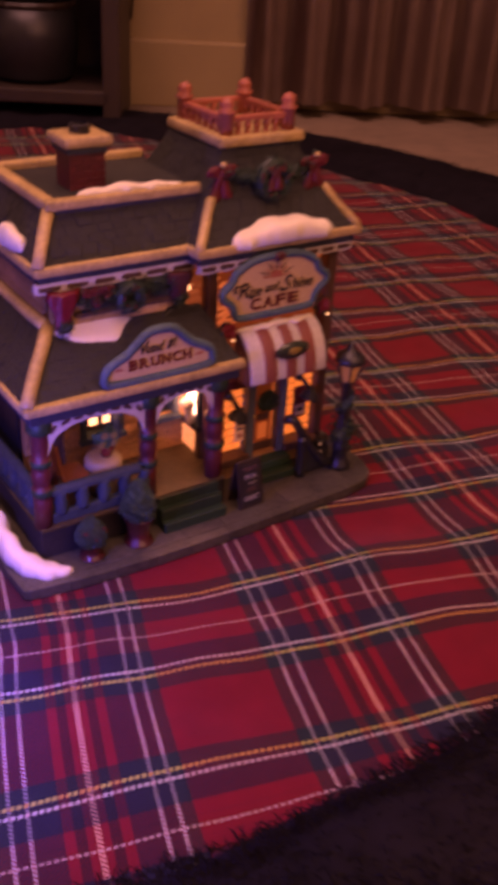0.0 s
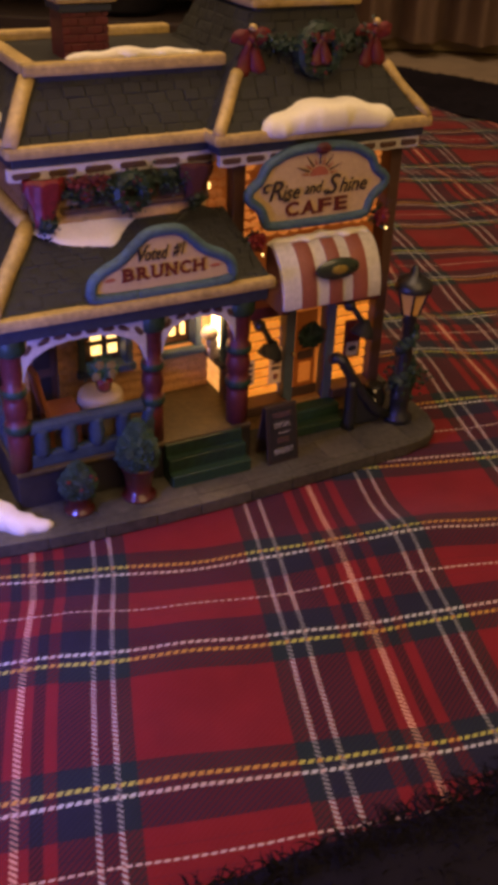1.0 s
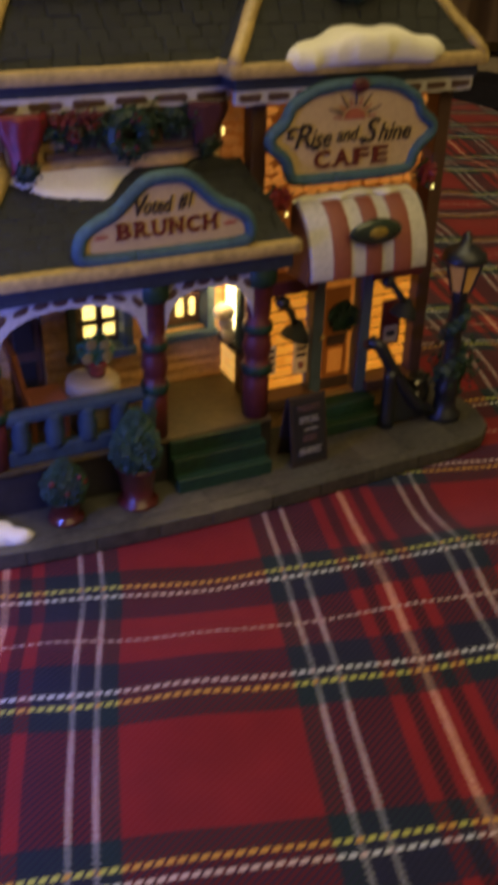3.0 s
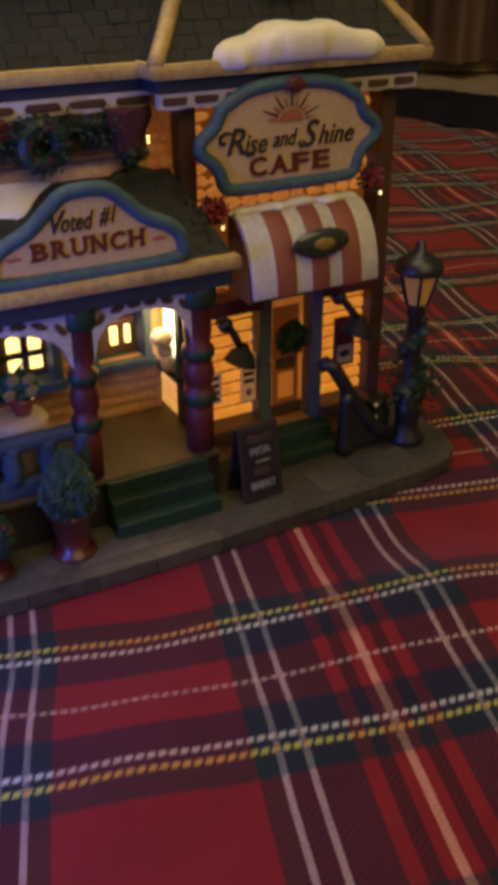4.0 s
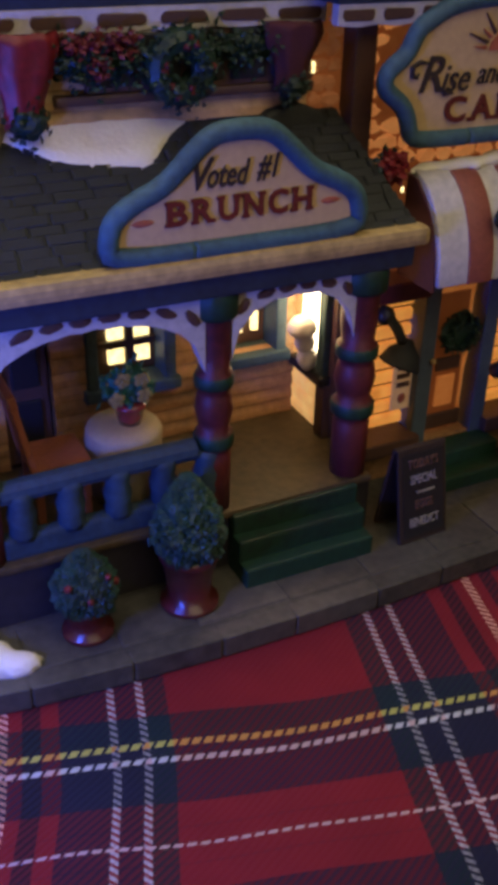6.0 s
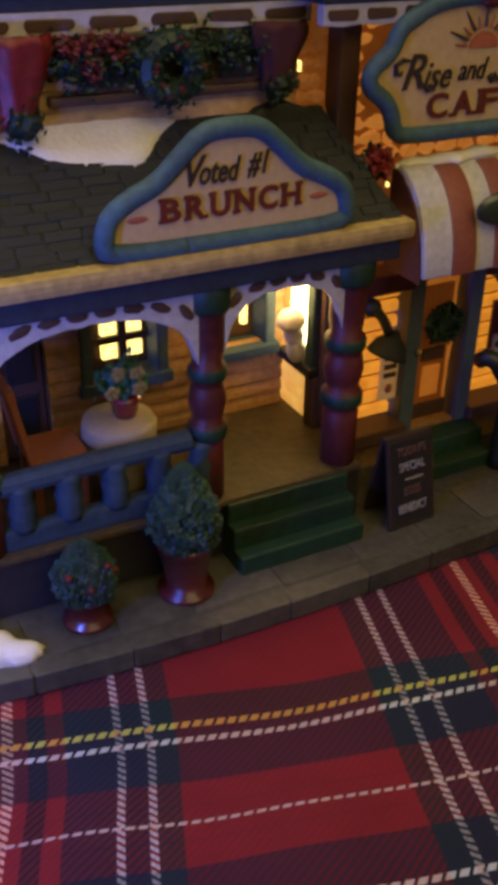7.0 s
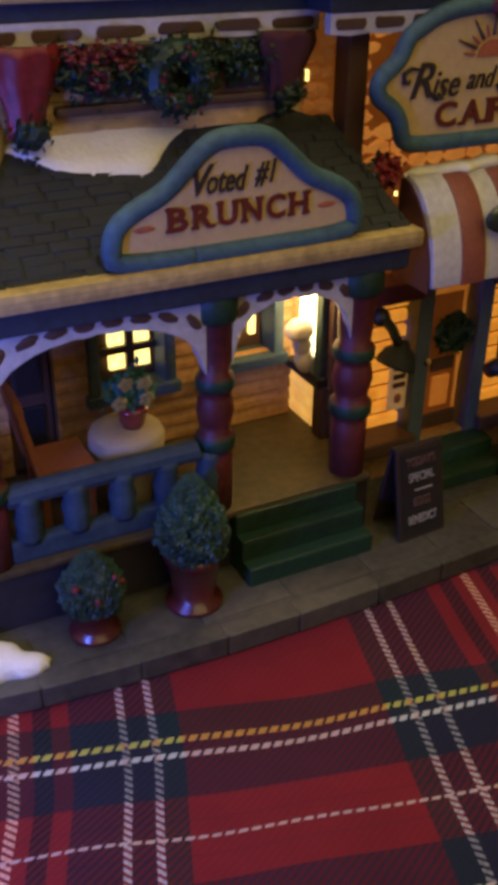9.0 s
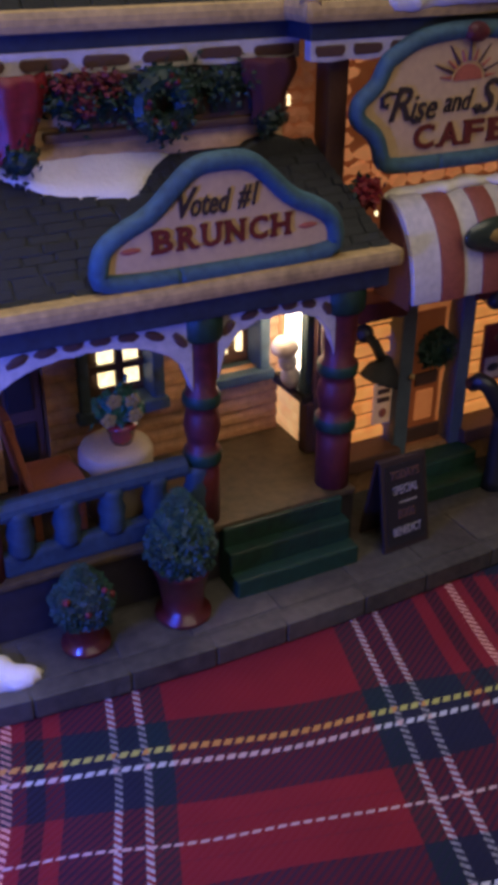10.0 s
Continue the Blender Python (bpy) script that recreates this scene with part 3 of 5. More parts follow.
def bow(cx, cy, cz, s, parent, mat=RED, tails=True):
    """A flat ribbon bow: two pinched loops, a knot and two broad tails."""
    bm = bmesh.new()
    for q in (-1, 1):
        lump(0, 0, 0, 0.42 * s, 0.13 * s, 0.26 * s, q * 3, 0.35, 3, bm)
        bmesh.ops.translate(bm, verts=[v for v in bm.verts if abs(v.co.x) < 0.8 * s and abs(v.co.y) < 0.4 * s and not v.tag], vec=(cx + 0.36 * q * s, cy, cz + 0.1 * s))
        for v in bm.verts:
            v.tag = True
    lump(cx, cy - 0.08 * s, cz + 0.05 * s, 0.15 * s, 0.14 * s, 0.16 * s, 3, 0.1, 2, bm)
    if tails:
        for q in (-1, 1):
            rows = []
            for k in range(6):
                t = k / 5
                w, x, y, z = (0.12 + 0.2 * t) * s, cx + (0.08 + 0.22 * t) * q * s, cy + 0.06 * math.sin(t * 5 + q) * s, cz - 1.15 * t * s
                rows.append([(x - w, y - 0.05 * s, z), (x, y - 0.12 * s, z - 0.05 * s), (x + w, y - 0.05 * s, z), (x + w, y + 0.04, z), (x - w, y + 0.04, z)])
            hull(rows, bm)
    return part("bow", bm, mat, parent, "red ribbon bow", True)


def snow(name, pts, parent, seed=0, rough=0.18):
    """One heap out of overlapping mounds, drawn over by the nearest one, with a wavy rim."""
    lo = [min(q[k] - q[k + 3] for q in pts) - 0.1 for k in range(3)]
    hi = [max(q[k] + q[k + 3] for q in pts) + 0.1 for k in range(3)]
    nx, ny = max(8, int((hi[0] - lo[0]) / 0.13)), max(6, int((hi[1] - lo[1]) / 0.13))
    bm = bmesh.new()
    grid = {}
    for i in range(nx + 1):
        for j in range(ny + 1):
            x, y = lo[0] + (hi[0] - lo[0]) * i / nx, lo[1] + (hi[1] - lo[1]) * j / ny
            x2 = x + 0.22 * noise.noise(V((x * 1.3, y * 1.3, seed)))
            y2 = y + 0.22 * noise.noise(V((x * 1.3, y * 1.3, seed + 9)))
            top, low, w = 0.0, 0.0, 0.0
            for cx, cy, cz, rx, ry, rz in pts:
                d = 1 - ((x2 - cx) / rx) ** 2 - ((y2 - cy) / ry) ** 2
                if d > 0:
                    k = d ** 0.6
                    top, low, w = top + k * (cz + rz * d ** 0.4), low + k * (cz - rz * 0.9), w + k
            if w > 0:
                z = top / w + 0.06 * noise.noise(V((x * 2, y * 2, seed + 3)))
                grid[i, j] = (bm.verts.new((x, y, z)), bm.verts.new((x, y, min(z - 0.02, low / w))))
    sides = {}
    for i, j in grid:
        q = [(i, j), (i + 1, j), (i + 1, j + 1), (i, j + 1)]
        if all(k in grid for k in q):
            bm.faces.new([grid[k][0] for k in q])
            bm.faces.new([grid[k][1] for k in q[::-1]])
            for a, c in zip(q, q[1:] + q[:1]):
                if (c, a) in sides:
                    del sides[c, a]
                else:
                    sides[a, c] = 1
    for a, c in sides:
        bm.faces.new((grid[a][0], grid[a][1], grid[c][1], grid[c][0]))
    for v in [v for v in bm.verts if not v.link_faces]:
        bm.verts.remove(v)
    for _ in range(7):
        bmesh.ops.smooth_vert(bm, verts=bm.verts, factor=0.5, use_axis_x=True, use_axis_y=True, use_axis_z=True)
    return part(name, bm, SNOW, parent, "thick white snow patch", True)


def snow_sheet(span, back, front, height, thick, seed):
    """A thin lying patch on a slope: straight along the wall at the back, wavy and rounded in front."""
    bm = bmesh.new()
    nx, ny = 44, 14
    rows = []
    for i in range(nx + 1):
        s = i / nx
        x = span[0] + (span[1] - span[0]) * s
        end = min(1.0, 4.5 * s, 4.5 * (1 - s)) ** 0.6
        near = back - (back - front(x)) * end
        row = []
        for j in range(ny + 1):
            t = j / ny
            y = near + (back - near) * t
            puff = thick * end * min(1.0, 5 * t + 0.001) ** 0.5 + 0.035 * noise.noise(V((x * 1.7, y * 1.7, seed))) * end
            row.append((bm.verts.new((x, y, height(y) + 0.05 + max(0.0, puff))), bm.verts.new((x, y, height(y) - 0.02))))
        rows.append(row)
    for a, c in zip(rows, rows[1:]):
        for j in range(ny):
            bm.faces.new((a[j][0], c[j][0], c[j + 1][0], a[j + 1][0]))
            bm.faces.new((a[j][1], a[j + 1][1], c[j + 1][1], c[j][1]))
        bm.faces.new((a[0][0], a[0][1], c[0][1], c[0][0]))
        bm.faces.new((a[ny][0], c[ny][0], c[ny][1], a[ny][1]))
    for r in (rows[0], rows[-1]):
        for j in range(ny):
            bm.faces.new((r[j][0], r[j + 1][0], r[j + 1][1], r[j][1]))
    return part("snow_patch", bm, SNOW, house, "thin cream-white snow patch lying along the wall", True)


def drape(cx, cy, top, low, wide, foot, mat, seed):
    """Pleated hanging bow: broad under the trim, drawn together towards a leafy foot."""
    bm = bmesh.new()
    rings = []
    n, m = 26, 10
    for j in range(m + 1):
        t = j / m
        w = wide + (foot - wide) * t ** 1.3 + 0.12 * wide * math.sin(t * 7)
        z = top + (low - top) * t
        ring = []
        for k in range(n):
            a = 2 * math.pi * k / n
            r = 1 + 0.10 * math.sin(a * 7 + seed + t * 2) + 0.12 * noise.noise(V((math.cos(a) * 2, t * 3, seed)))
            ring.append((cx + w * r * math.cos(a), cy + 0.34 * r * math.sin(a) * (1 - 0.3 * t), z + 0.06 * math.sin(a * 5 + seed)))
        rings.append(ring)
    hull(rings, bm)
    own = part("bow", bm, mat, house, "red pleated hanging bow", True)
    leaf = lump(cx, cy - 0.05, low + 0.1, foot * 0.95, 0.3, 0.36, seed, 0.35, 3, ring_of_leaves((cx, cy - 0.1, low + 0.12), foot * 0.6, 0.3, 0, 120, int(seed * 5), 0.2))
    stuff(part("foliage", leaf, LEAF, own, "dark green sprig"))
    return own


def lace(x0, x1, y, top, drop, rise, parent, slots, name="lace_trim"):
    """White fretwork: an arch between two posts (rise) or a straight band (rise 0), with dark slots."""
    n = 18
    w = x1 - x0
    low = []
    for k in range(n + 1):
        t = k / n
        arch = rise * (max(0.0, 1 - abs(2 * t - 1) ** 2.6)) ** 0.5
        low.append((x0 + w * t, top - drop - rise + arch - 0.05 * abs(math.sin(t * math.pi * slots))))
    own = part(name, prism([(x0, top)] + low + [(x1, top)], y - 0.16, y + 0.16, 0.04), WHITE, parent, "white pierced fretwork trim")
    for k in range(slots):
        t = (k + 0.5) / slots
        arch = rise * (max(0.0, 1 - abs(2 * t - 1) ** 2.6)) ** 0.5
        zc = top - (drop + rise - arch) * 0.5 - 0.02
        slope = 0.0 if not rise else (2 * t - 1) * -1.0 * min(1.3, 2.2 * abs(2 * t - 1) ** 2) * 0.8
        ww = min(0.42 * w / slots, 0.33 if rise else 0.62)
        bm = lump(0, 0, 0, ww, 0.06, 0.13, k, 0.25, 2)
        if not rise:
            half = 0.39 * w / slots
            edge = [(half * (math.cos(a) * 0.25 + (0.75 if math.cos(a) > 0 else -0.75)), (0.13 + 0.02 * math.sin(3 * a + k)) * math.sin(a)) for a in [0.13 + 6.283 * i / 16 for i in range(16)]]
            bm.free()
            bm = prism(edge, -0.04, 0.06, 0.02)
        bm.transform(Matrix.Translation((x0 + w * t, y - 0.16, zc)) @ Matrix.Rotation(-slope, 4, "Y"))
        part("slot", bm, BROWN, own)
    return own


def base():
    pts = [(-6.9, -1.75), (-4, -2.15), (0, -2.4), (3.5, -2.45), (9, -2.25), (14.2, -2.0), (15.6, -1.7), (16.4, -1.0), (16.8, 0.2), (16.9, 6), (16.6, 13.2), (5, 13.9), (-6.8, 13.4), (-7.2, 5)]
    own = part("base", prism(pts, 0, 0.62, 0.12, None, "z"), STONE, house, "grey-brown stone-painted base slab")
    # paving slabs along the front walk
    x, k = -6.5, 0
    rng = random.Random(4)
    while x < 15.2:
        w = rng.uniform(2.0, 2.7)
        e = min(x + w, 15.6)
        part("paving_slab", box(x + 0.015, e - 0.015, -1.65 - 0.03 * (7 - abs(x - 4)), 0.1, 0.5, 0.66 + rng.uniform(0, 0.02), 0.05), STONE, own)
        x = e
    front = [(-6.9, -1.75), (-4, -2.15), (0, -2.4), (3.5, -2.45), (9, -2.25), (14.2, -2.0)]

    def edge_y(x):
        for (a, c), (a2, c2) in zip(front, front[1:]):
            if a <= x <= a2:
                return c + (c2 - c) * (x - a) / (a2 - a)
        return front[-1][1]
    x = -6.7
    while x < 13.9:
        e = min(x + rng.uniform(2.0, 2.6), 14.1)
        out = rng.uniform(0.03, 0.07)
        part("kerb_stone", prism([(x + 0.02, edge_y(x) - out), (e - 0.02, edge_y(e) - out), (e - 0.02, edge_y(e) + 0.5), (x + 0.02, edge_y(x) + 0.5)], 0.0, 0.63 + rng.uniform(0, 0.02), 0.05, None, "z"), STONE, own)
        x = e
    dr = [(-4.6, -1.35, 0.75, 0.75, 0.42, 0.3), (-5.3, -1.0, 0.85, 0.9, 0.7, 0.45), (-6.0, -0.2, 1.0, 0.8, 1.0, 0.6), (-6.4, 1.2, 1.3, 0.75, 1.3, 0.8), (-6.6, 3.0, 1.7, 0.8, 1.5, 1.1),
          (-6.8, 5.2, 2.0, 0.9, 1.7, 1.3), (-7.0, 8.0, 2.2, 1.0, 2.0, 1.5)]
    snow("snow_drift", dr, house, 2, 0.25)


base()


def porch():
    deck = part("porch_platform", box(-5.0, 6.3, 0.3, 13.0, 0.6, 2.45), UNDER, house, "dark porch platform")
    part("deck", box(-5.05, 6.2, 0.05, 4.6, 2.38, 2.6, 0.08), FLOOR, deck, "olive-brown painted deck")
    # rear wall with two recessed windows and a dark door
    back = part("porch_wall", box(-4.0, 6.1, 5.4, 12.4, 2.5, 9.4, 0), DARK, house)
    holes = [(3.55, 5.65, 4.7, 7.7), (7.3, 9.25, 4.9, 7.9), (0.9, 2.3, 2.5, 7.6)]
    clapboards(back, SIDING, (-4.0, 4.6, 2.6), (1, 0, 0), 9.9, 2.6, 9.0, 0.47, holes)
    for x0, x1, z0, z1, lit in ((-0.45, 1.65, 4.7, 7.7, 4), (3.3, 5.25, 4.9, 7.9, 2)):
        w = thing_part("window", box(x0 - 0.28, x0 + 0.06, 4.3, 5.2, z0 - 0.1, z1 + 0.2), WINBLUE, "blue-framed window with lit yellow panes")
        part("jamb", box(x1 - 0.06, x1 + 0.3, 4.3, 5.2, z0 - 0.1, z1 + 0.2), WINBLUE, w)
        part("sill", box(x0 - 0.4, x1 + 0.4, 4.15, 5.2, z0 - 0.35, z0), WINBLUE, w)
        part("head", box(x0 - 0.3, x1 + 0.3, 4.3, 5.2, z1, z1 + 0.3), WINBLUE, w)
        part("casement", box(x0, x1, 5.22, 5.36, z0, z1, 0), BROWN, w)
        xs, zs, pw, ph = ((x0 + 0.6, x0 + 1.38), (z0 + 0.32, z0 + 1.08), 0.48, 0.52) if lit == 4 else ((x0 + 0.85, x0 + 1.45), (z0 + 0.4,), 0.28, 0.8)
        for px in xs:
            for pz in zs:
                if lit == 2 and px > xs[0]:
                    pw = 0.2
                out = [(px, pz), (px + pw, pz), (px + pw, pz + ph * 0.9)] + ([(px + pw * 0.5, pz + ph * 1.12)] if pz > z0 + 0.5 else []) + [(px, pz + ph * 0.95)]
                part("pane", prism(out, 5.06, 5.24, 0.03), PANE, w)
        if lit == 4:
            part("mullion", box(xs[0] + 0.5, xs[1] - 0.02, 4.98, 5.2, z0 + 0.2, z1 - 0.2, 0.03), BROWN, w)
        part("muntin", box(x0 + 0.1, x1 - 0.1, 4.96, 5.2, zs[0] + ph + 0.01, zs[0] + ph + 0.23, 0.02), BROWN, w)
    d = thing_part("door", box(-3.05, -1.75, 4.7, 5.0, 2.6, 7.5), BROWN, "dark brown panelled door")
    part("panel", box(-2.8, -2.0, 4.6, 4.75, 5.0, 7.1), DARK, d)
    part("panel", box(-2.8, -2.0, 4.6, 4.75, 2.9, 4.6), DARK, d)
    # balustrades
    for axis in ("front", "side"):
        L = 5.1 if axis == "front" else 8.6
        at = (lambda s, o: (-4.25 + s, 0.5 + o)) if axis == "front" else (lambda s, o: (-4.75 + o, 1.2 + s))
        rail = thing_part("balustrade", tube([(*at(0, 0), 4.5), (*at(L * 0.5, 0), 4.55), (*at(L, 0), 4.55)], 0.3, 10), RAILBLUE, "blue-painted porch balustrade")
        q0, q1 = at(-0.05, -0.2), at(L, 0.2)
        part("bottom_rail", box(q0[0], q1[0], q0[1], q1[1], 2.58, 3.25, 0.12), RAILBLUE, rail)
        for k in range(int(L / 1.24) + 1):
            x, y = at(0.5 + k * 1.24, 0)
            part("baluster", lathe([(0.3, 3.1), (0.36, 3.3), (0.33, 3.5), (0.38, 3.8), (0.3, 4.05), (0.36, 4.3), (0.34, 4.5)], x, y, 14), RAILBLUE, rail, "", True)
    # turned columns
    for cx, cy, fat in ((-4.7, 0.6, 1.05), (1.45, 0.6, 0.98), (5.7, 0.65, 1.12), (-4.7, 10.0, 1.05)):
        prof = [(0.46, 2.5), (0.46, 4.3), (0.40, 4.42), (0.52, 4.5), (0.52, 4.9), (0.40, 5.0), (0.46, 5.3), (0.52, 5.6), (0.46, 6.0), (0.40, 6.15), (0.50, 6.22), (0.50, 6.6),
                (0.40, 6.7), (0.45, 7.2), (0.45, 8.0), (0.55, 8.3), (0.6, 8.95)]
        col = part("porch_column", lathe([(r * fat, z) for r, z in prof], cx, cy, 14), MAROON, house, "turned maroon porch column with green bands", True)
        for z0, z1, r in ((4.47, 4.93, 0.55), (6.2, 6.63, 0.53), (8.15, 8.9, 0.62)):
            part("band", lathe([((r - 0.06) * fat, z0), (r * fat, z0 + 0.1), (r * fat, z1 - 0.1), ((r - 0.06) * fat, z1)], cx, cy, 14), GREEN, col, "", True)
    st = thing_part("porch_steps", box(1.75, 5.75, -0.95, 0.3, 0.6, 1.25, 0.08), GREEN, "green-painted porch steps")
    part("tread", box(1.75, 5.7, -0.5, 0.3, 1.2, 1.9, 0.08), GREEN, st)
    part("tread", box(1.75, 5.65, -0.1, 0.3, 1.85, 2.5, 0.08), GREEN, st)
    lace(-4.4, 1.1, 0.45, 8.95, 0.54, 1.68, house, 8)
    lace(1.8, 5.35, 0.45, 8.95, 0.50, 1.52, house, 6)


def thing_part(name, bm, mat, label=""):
    return part(name, bm, mat, house, label)


porch()


def trim_edge(pts, r, parent=None, name="roof_trim", mat=CREAM):
    """Rounded moulding along roof edges, a little uneven."""
    rng = random.Random(int(abs(pts[0][0] * 71 + pts[-1][2] * 13)))
    full = []
    for a, c in zip(pts, pts[1:]):
        a, c = Vector(a), Vector(c)
        n = max(2, int((c - a).length / 0.8))
        full += [a.lerp(c, k / n) + Vector((rng.uniform(-1, 1), rng.uniform(-1, 1), rng.uniform(-1, 1))) * 0.035 for k in range(n)]
    full.append(Vector(pts[-1]))
    return part(name, tube(full, r, 8), mat, parent or house, "", True)



def porch_roof():
    x0, x1, y1 = -5.5, 6.85, 12.8
    lo, hi = 9.85, 12.35
    tl, tr = (-2.9, 3.2), (5.9, 3.2)
    roof = part("porch_roof", hull([[(x0, 0.05, lo), (x1, 0.05, lo), (x1, 2.4, lo), (6.4, 2.5, lo), (6.4, y1, lo), (x0, y1, lo)],
                                    [(tl[0], tl[1], hi), (tr[0], tr[1], hi), (tr[0], tr[1], hi), (6.0, 3.3, hi), (6.0, y1 - 1.5, hi), (tl[0], y1 - 1.5, hi)]]), SLATE, house, "dark grey shingled porch roof")
    shingle_slope(roof, lambda t: (V((x0, 0.05, lo)).lerp(V((tl[0], tl[1], hi)), t), V((x1, 0.05, lo)).lerp(V((tr[0], tr[1], hi)), t)), 15, 0.9, 1)
    shingle_slope(roof, lambda t: (V((x0, y1, lo)).lerp(V((tl[0], y1 - 1.5, hi)), t), V((x0, 0.05, lo)).lerp(V((tl[0], tl[1], hi)), t)), 11, 0.85, 2)
    part("eave", box(x0 - 0.2, x1 + 0.15, -0.35, 0.35, 9.45, 9.95, 0.18), CREAM, house, "cream-painted eave moulding")
    part("eave", box(x0 - 0.2, x0 + 0.5, 0.35, y1, 9.45, 9.95, 0.18), CREAM, house)
    part("eave", box(x1 - 0.5, x1 + 0.15, 0.35, 2.3, 9.45, 9.95, 0.18), CREAM, house)
    part("fascia", box(x0 + 0.1, x1 - 0.1, -0.05, 0.9, 8.85, 9.47, 0.06), NAVY, house, "navy fascia board")
    part("fascia", box(x0 + 0.1, x0 + 0.9, 0.9, y1, 8.85, 9.47, 0.06), NAVY, house)
    part("porch_ceiling", box(x0 + 0.9, 6.2, 0.9, 5.5, 8.9, 9.4, 0), BROWN, house)
    trim_edge([(x0, 0.0, lo + 0.05), (tl[0], tl[1], hi + 0.05)], 0.36)
    trim_edge([(tl[0] - 0.1, tl[1], hi + 0.15), (tl[0] - 0.1, y1 - 1.5, hi + 0.15)], 0.34)
    snow_sheet((-3.1, 1.8), 3.02, lambda x: 2.50 - 0.52 * math.exp(-((x + 0.35) / 1.25) ** 2) - 0.1 * math.sin(x * 3.1), lambda y: lo + (y - 0.05) * (hi - lo) / (tl[1] - 0.05), 0.17, 5)
    # dark ridge where the roof runs up against the tower
    part("roof_ridge", prism([(3.3, 11.9), (3.9, 12.35), (4.7, 12.5), (5.4, 12.25), (5.9, 11.6), (6.2, 10.9), (3.3, 10.9)], 2.6, 3.4, 0.12), SLATE, roof, "", True)
    snow("snow_patch", [(-5.2, 7.4, 10.4, 0.55, 1.0, 0.5), (-4.8, 6.8, 10.6, 0.5, 0.7, 0.4)], house, 6)


def upper_storey():
    wall = part("upper_wall", box(-2.7, 6.2, 3.6, 12.4, 11.8, 15.0, 0), SIDING, house)
    clapboards(wall, UPSIDING, (-2.7, 3.12, 11.75), (1, 0, 0), 7.9, 11.75, 14.9, 0.45)
    clapboards(wall, SIDING, (-2.75, 12.4, 11.9), (0, -1, 0), 8.8, 11.9, 14.9, 0.5)
    w = thing_part("window", box(-0.75, 5.1, 2.83, 3.1, 13.0, 14.5), BROWN, "dark upper window band")
    for k in range(5):
        part("pane", box(-0.5 + k * 1.12, 0.45 + k * 1.12, 2.77, 2.87, 13.15, 14.3), DARK, w)
    part("sill", box(-1.5, 5.15, 2.72, 3.15, 12.78, 13.02, 0.08), BROWN, w)
    # stones of the corner next to the tower, their glow put in as emission
    rng = random.Random(15)
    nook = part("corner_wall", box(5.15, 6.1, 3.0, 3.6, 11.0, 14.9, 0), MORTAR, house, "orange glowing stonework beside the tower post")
    z = 11.0
    while z < 14.6:
        for x in (5.3, 5.75):
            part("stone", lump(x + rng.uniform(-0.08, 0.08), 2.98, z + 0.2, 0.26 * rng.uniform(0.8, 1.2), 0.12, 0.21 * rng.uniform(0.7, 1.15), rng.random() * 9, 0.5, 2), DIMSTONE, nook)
        z += 0.42
    # the slit is a glowing bar laid on the wall
    part("light_slit", box(5.14, 5.2, 2.8, 2.95, 13.15, 13.42, 0.02), PANE, nook, "small glowing bar for a bright gap in the wall")
    lace(-3.6, 5.4, 2.9, 14.85, 0.5, 0, house, 6)
    part("bracket", prism([(0.25, 14.4), (1.1, 14.4), (0.85, 14.15), (0.62, 13.75), (0.5, 14.1)], 2.8, 2.95, 0.04), WHITE, house, "white fretwork bracket")
    bm = ring_of_leaves(None, 0, 0.5, 0, 620, 11, 0.2, sag=((-1.35, 2.7, 13.95), (0.35, 2.7, 13.95), 0.25))
    lump(-0.5, 2.75, 13.8, 0.85, 0.28, 0.42, 5, 0.3, 3, bm)
    g = stuff(part("garland", bm, LEAF, house, "green garland with red flowers"))
    for k, q in enumerate(((-1.05, 2.45, 14.1), (-0.6, 2.4, 14.15), (-0.15, 2.4, 14.2), (0.15, 2.45, 14.1), (-0.55, 2.35, 13.7))):
        part("poinsettia", ring_of_leaves(q, 0.14, 0.16, 0, 60, 90 + k, 0.2), DULLRED, g)
    bm = ring_of_leaves(None, 0, 0.45, 0, 420, 12, 0.2, sag=((2.3, 2.75, 14.1), (3.9, 2.75, 14.1), 0.3))
    lump(3.1, 2.8, 13.9, 0.8, 0.24, 0.3, 6, 0.3, 3, bm)
    stuff(part("garland", bm, LEAF, house))
    wreath(1.45, 2.5, 13.55, 0.58, house, 21)
    drape(-2.25, 2.55, 14.4, 12.5, 0.78, 0.4, BOWRED, 1.0)
    drape(4.4, 2.6, 14.4, 12.85, 0.7, 0.4, MATTE, 2.0)
    # mansard
    lo, hi = 15.65, 17.95
    roof = part("mansard_roof", hull([rect(-3.45, 6.4, 2.75, 13, lo), rect(-2.1, 7.2, 4.3, 12.2, hi)]), SLATE, house, "dark grey shingled mansard roof")
    shingle_slope(roof, lambda t: (V((-3.45, 2.75, lo)).lerp(V((-2.1, 4.3, hi)), t), V((6.2, 2.75, lo)).lerp(V((7.0, 4.3, hi)), t)), 6, 0.8, 3)
    shingle_slope(roof, lambda t: (V((-3.45, 13, lo)).lerp(V((-2.1, 12.2, hi)), t), V((-3.45, 2.75, lo)).lerp(V((-2.1, 4.3, hi)), t)), 6, 0.8, 4)
    part("eave", box(-3.7, 5.2, 2.45, 3.0, 15.25, 15.75, 0.18), CREAM, house)
    part("eave", box(-3.7, -3.1, 3.0, 13.1, 15.25, 15.75, 0.18), CREAM, house)
    part("fascia", box(-3.4, 5.3, 2.8, 12.9, 14.75, 15.28, 0.06), NAVY, house)
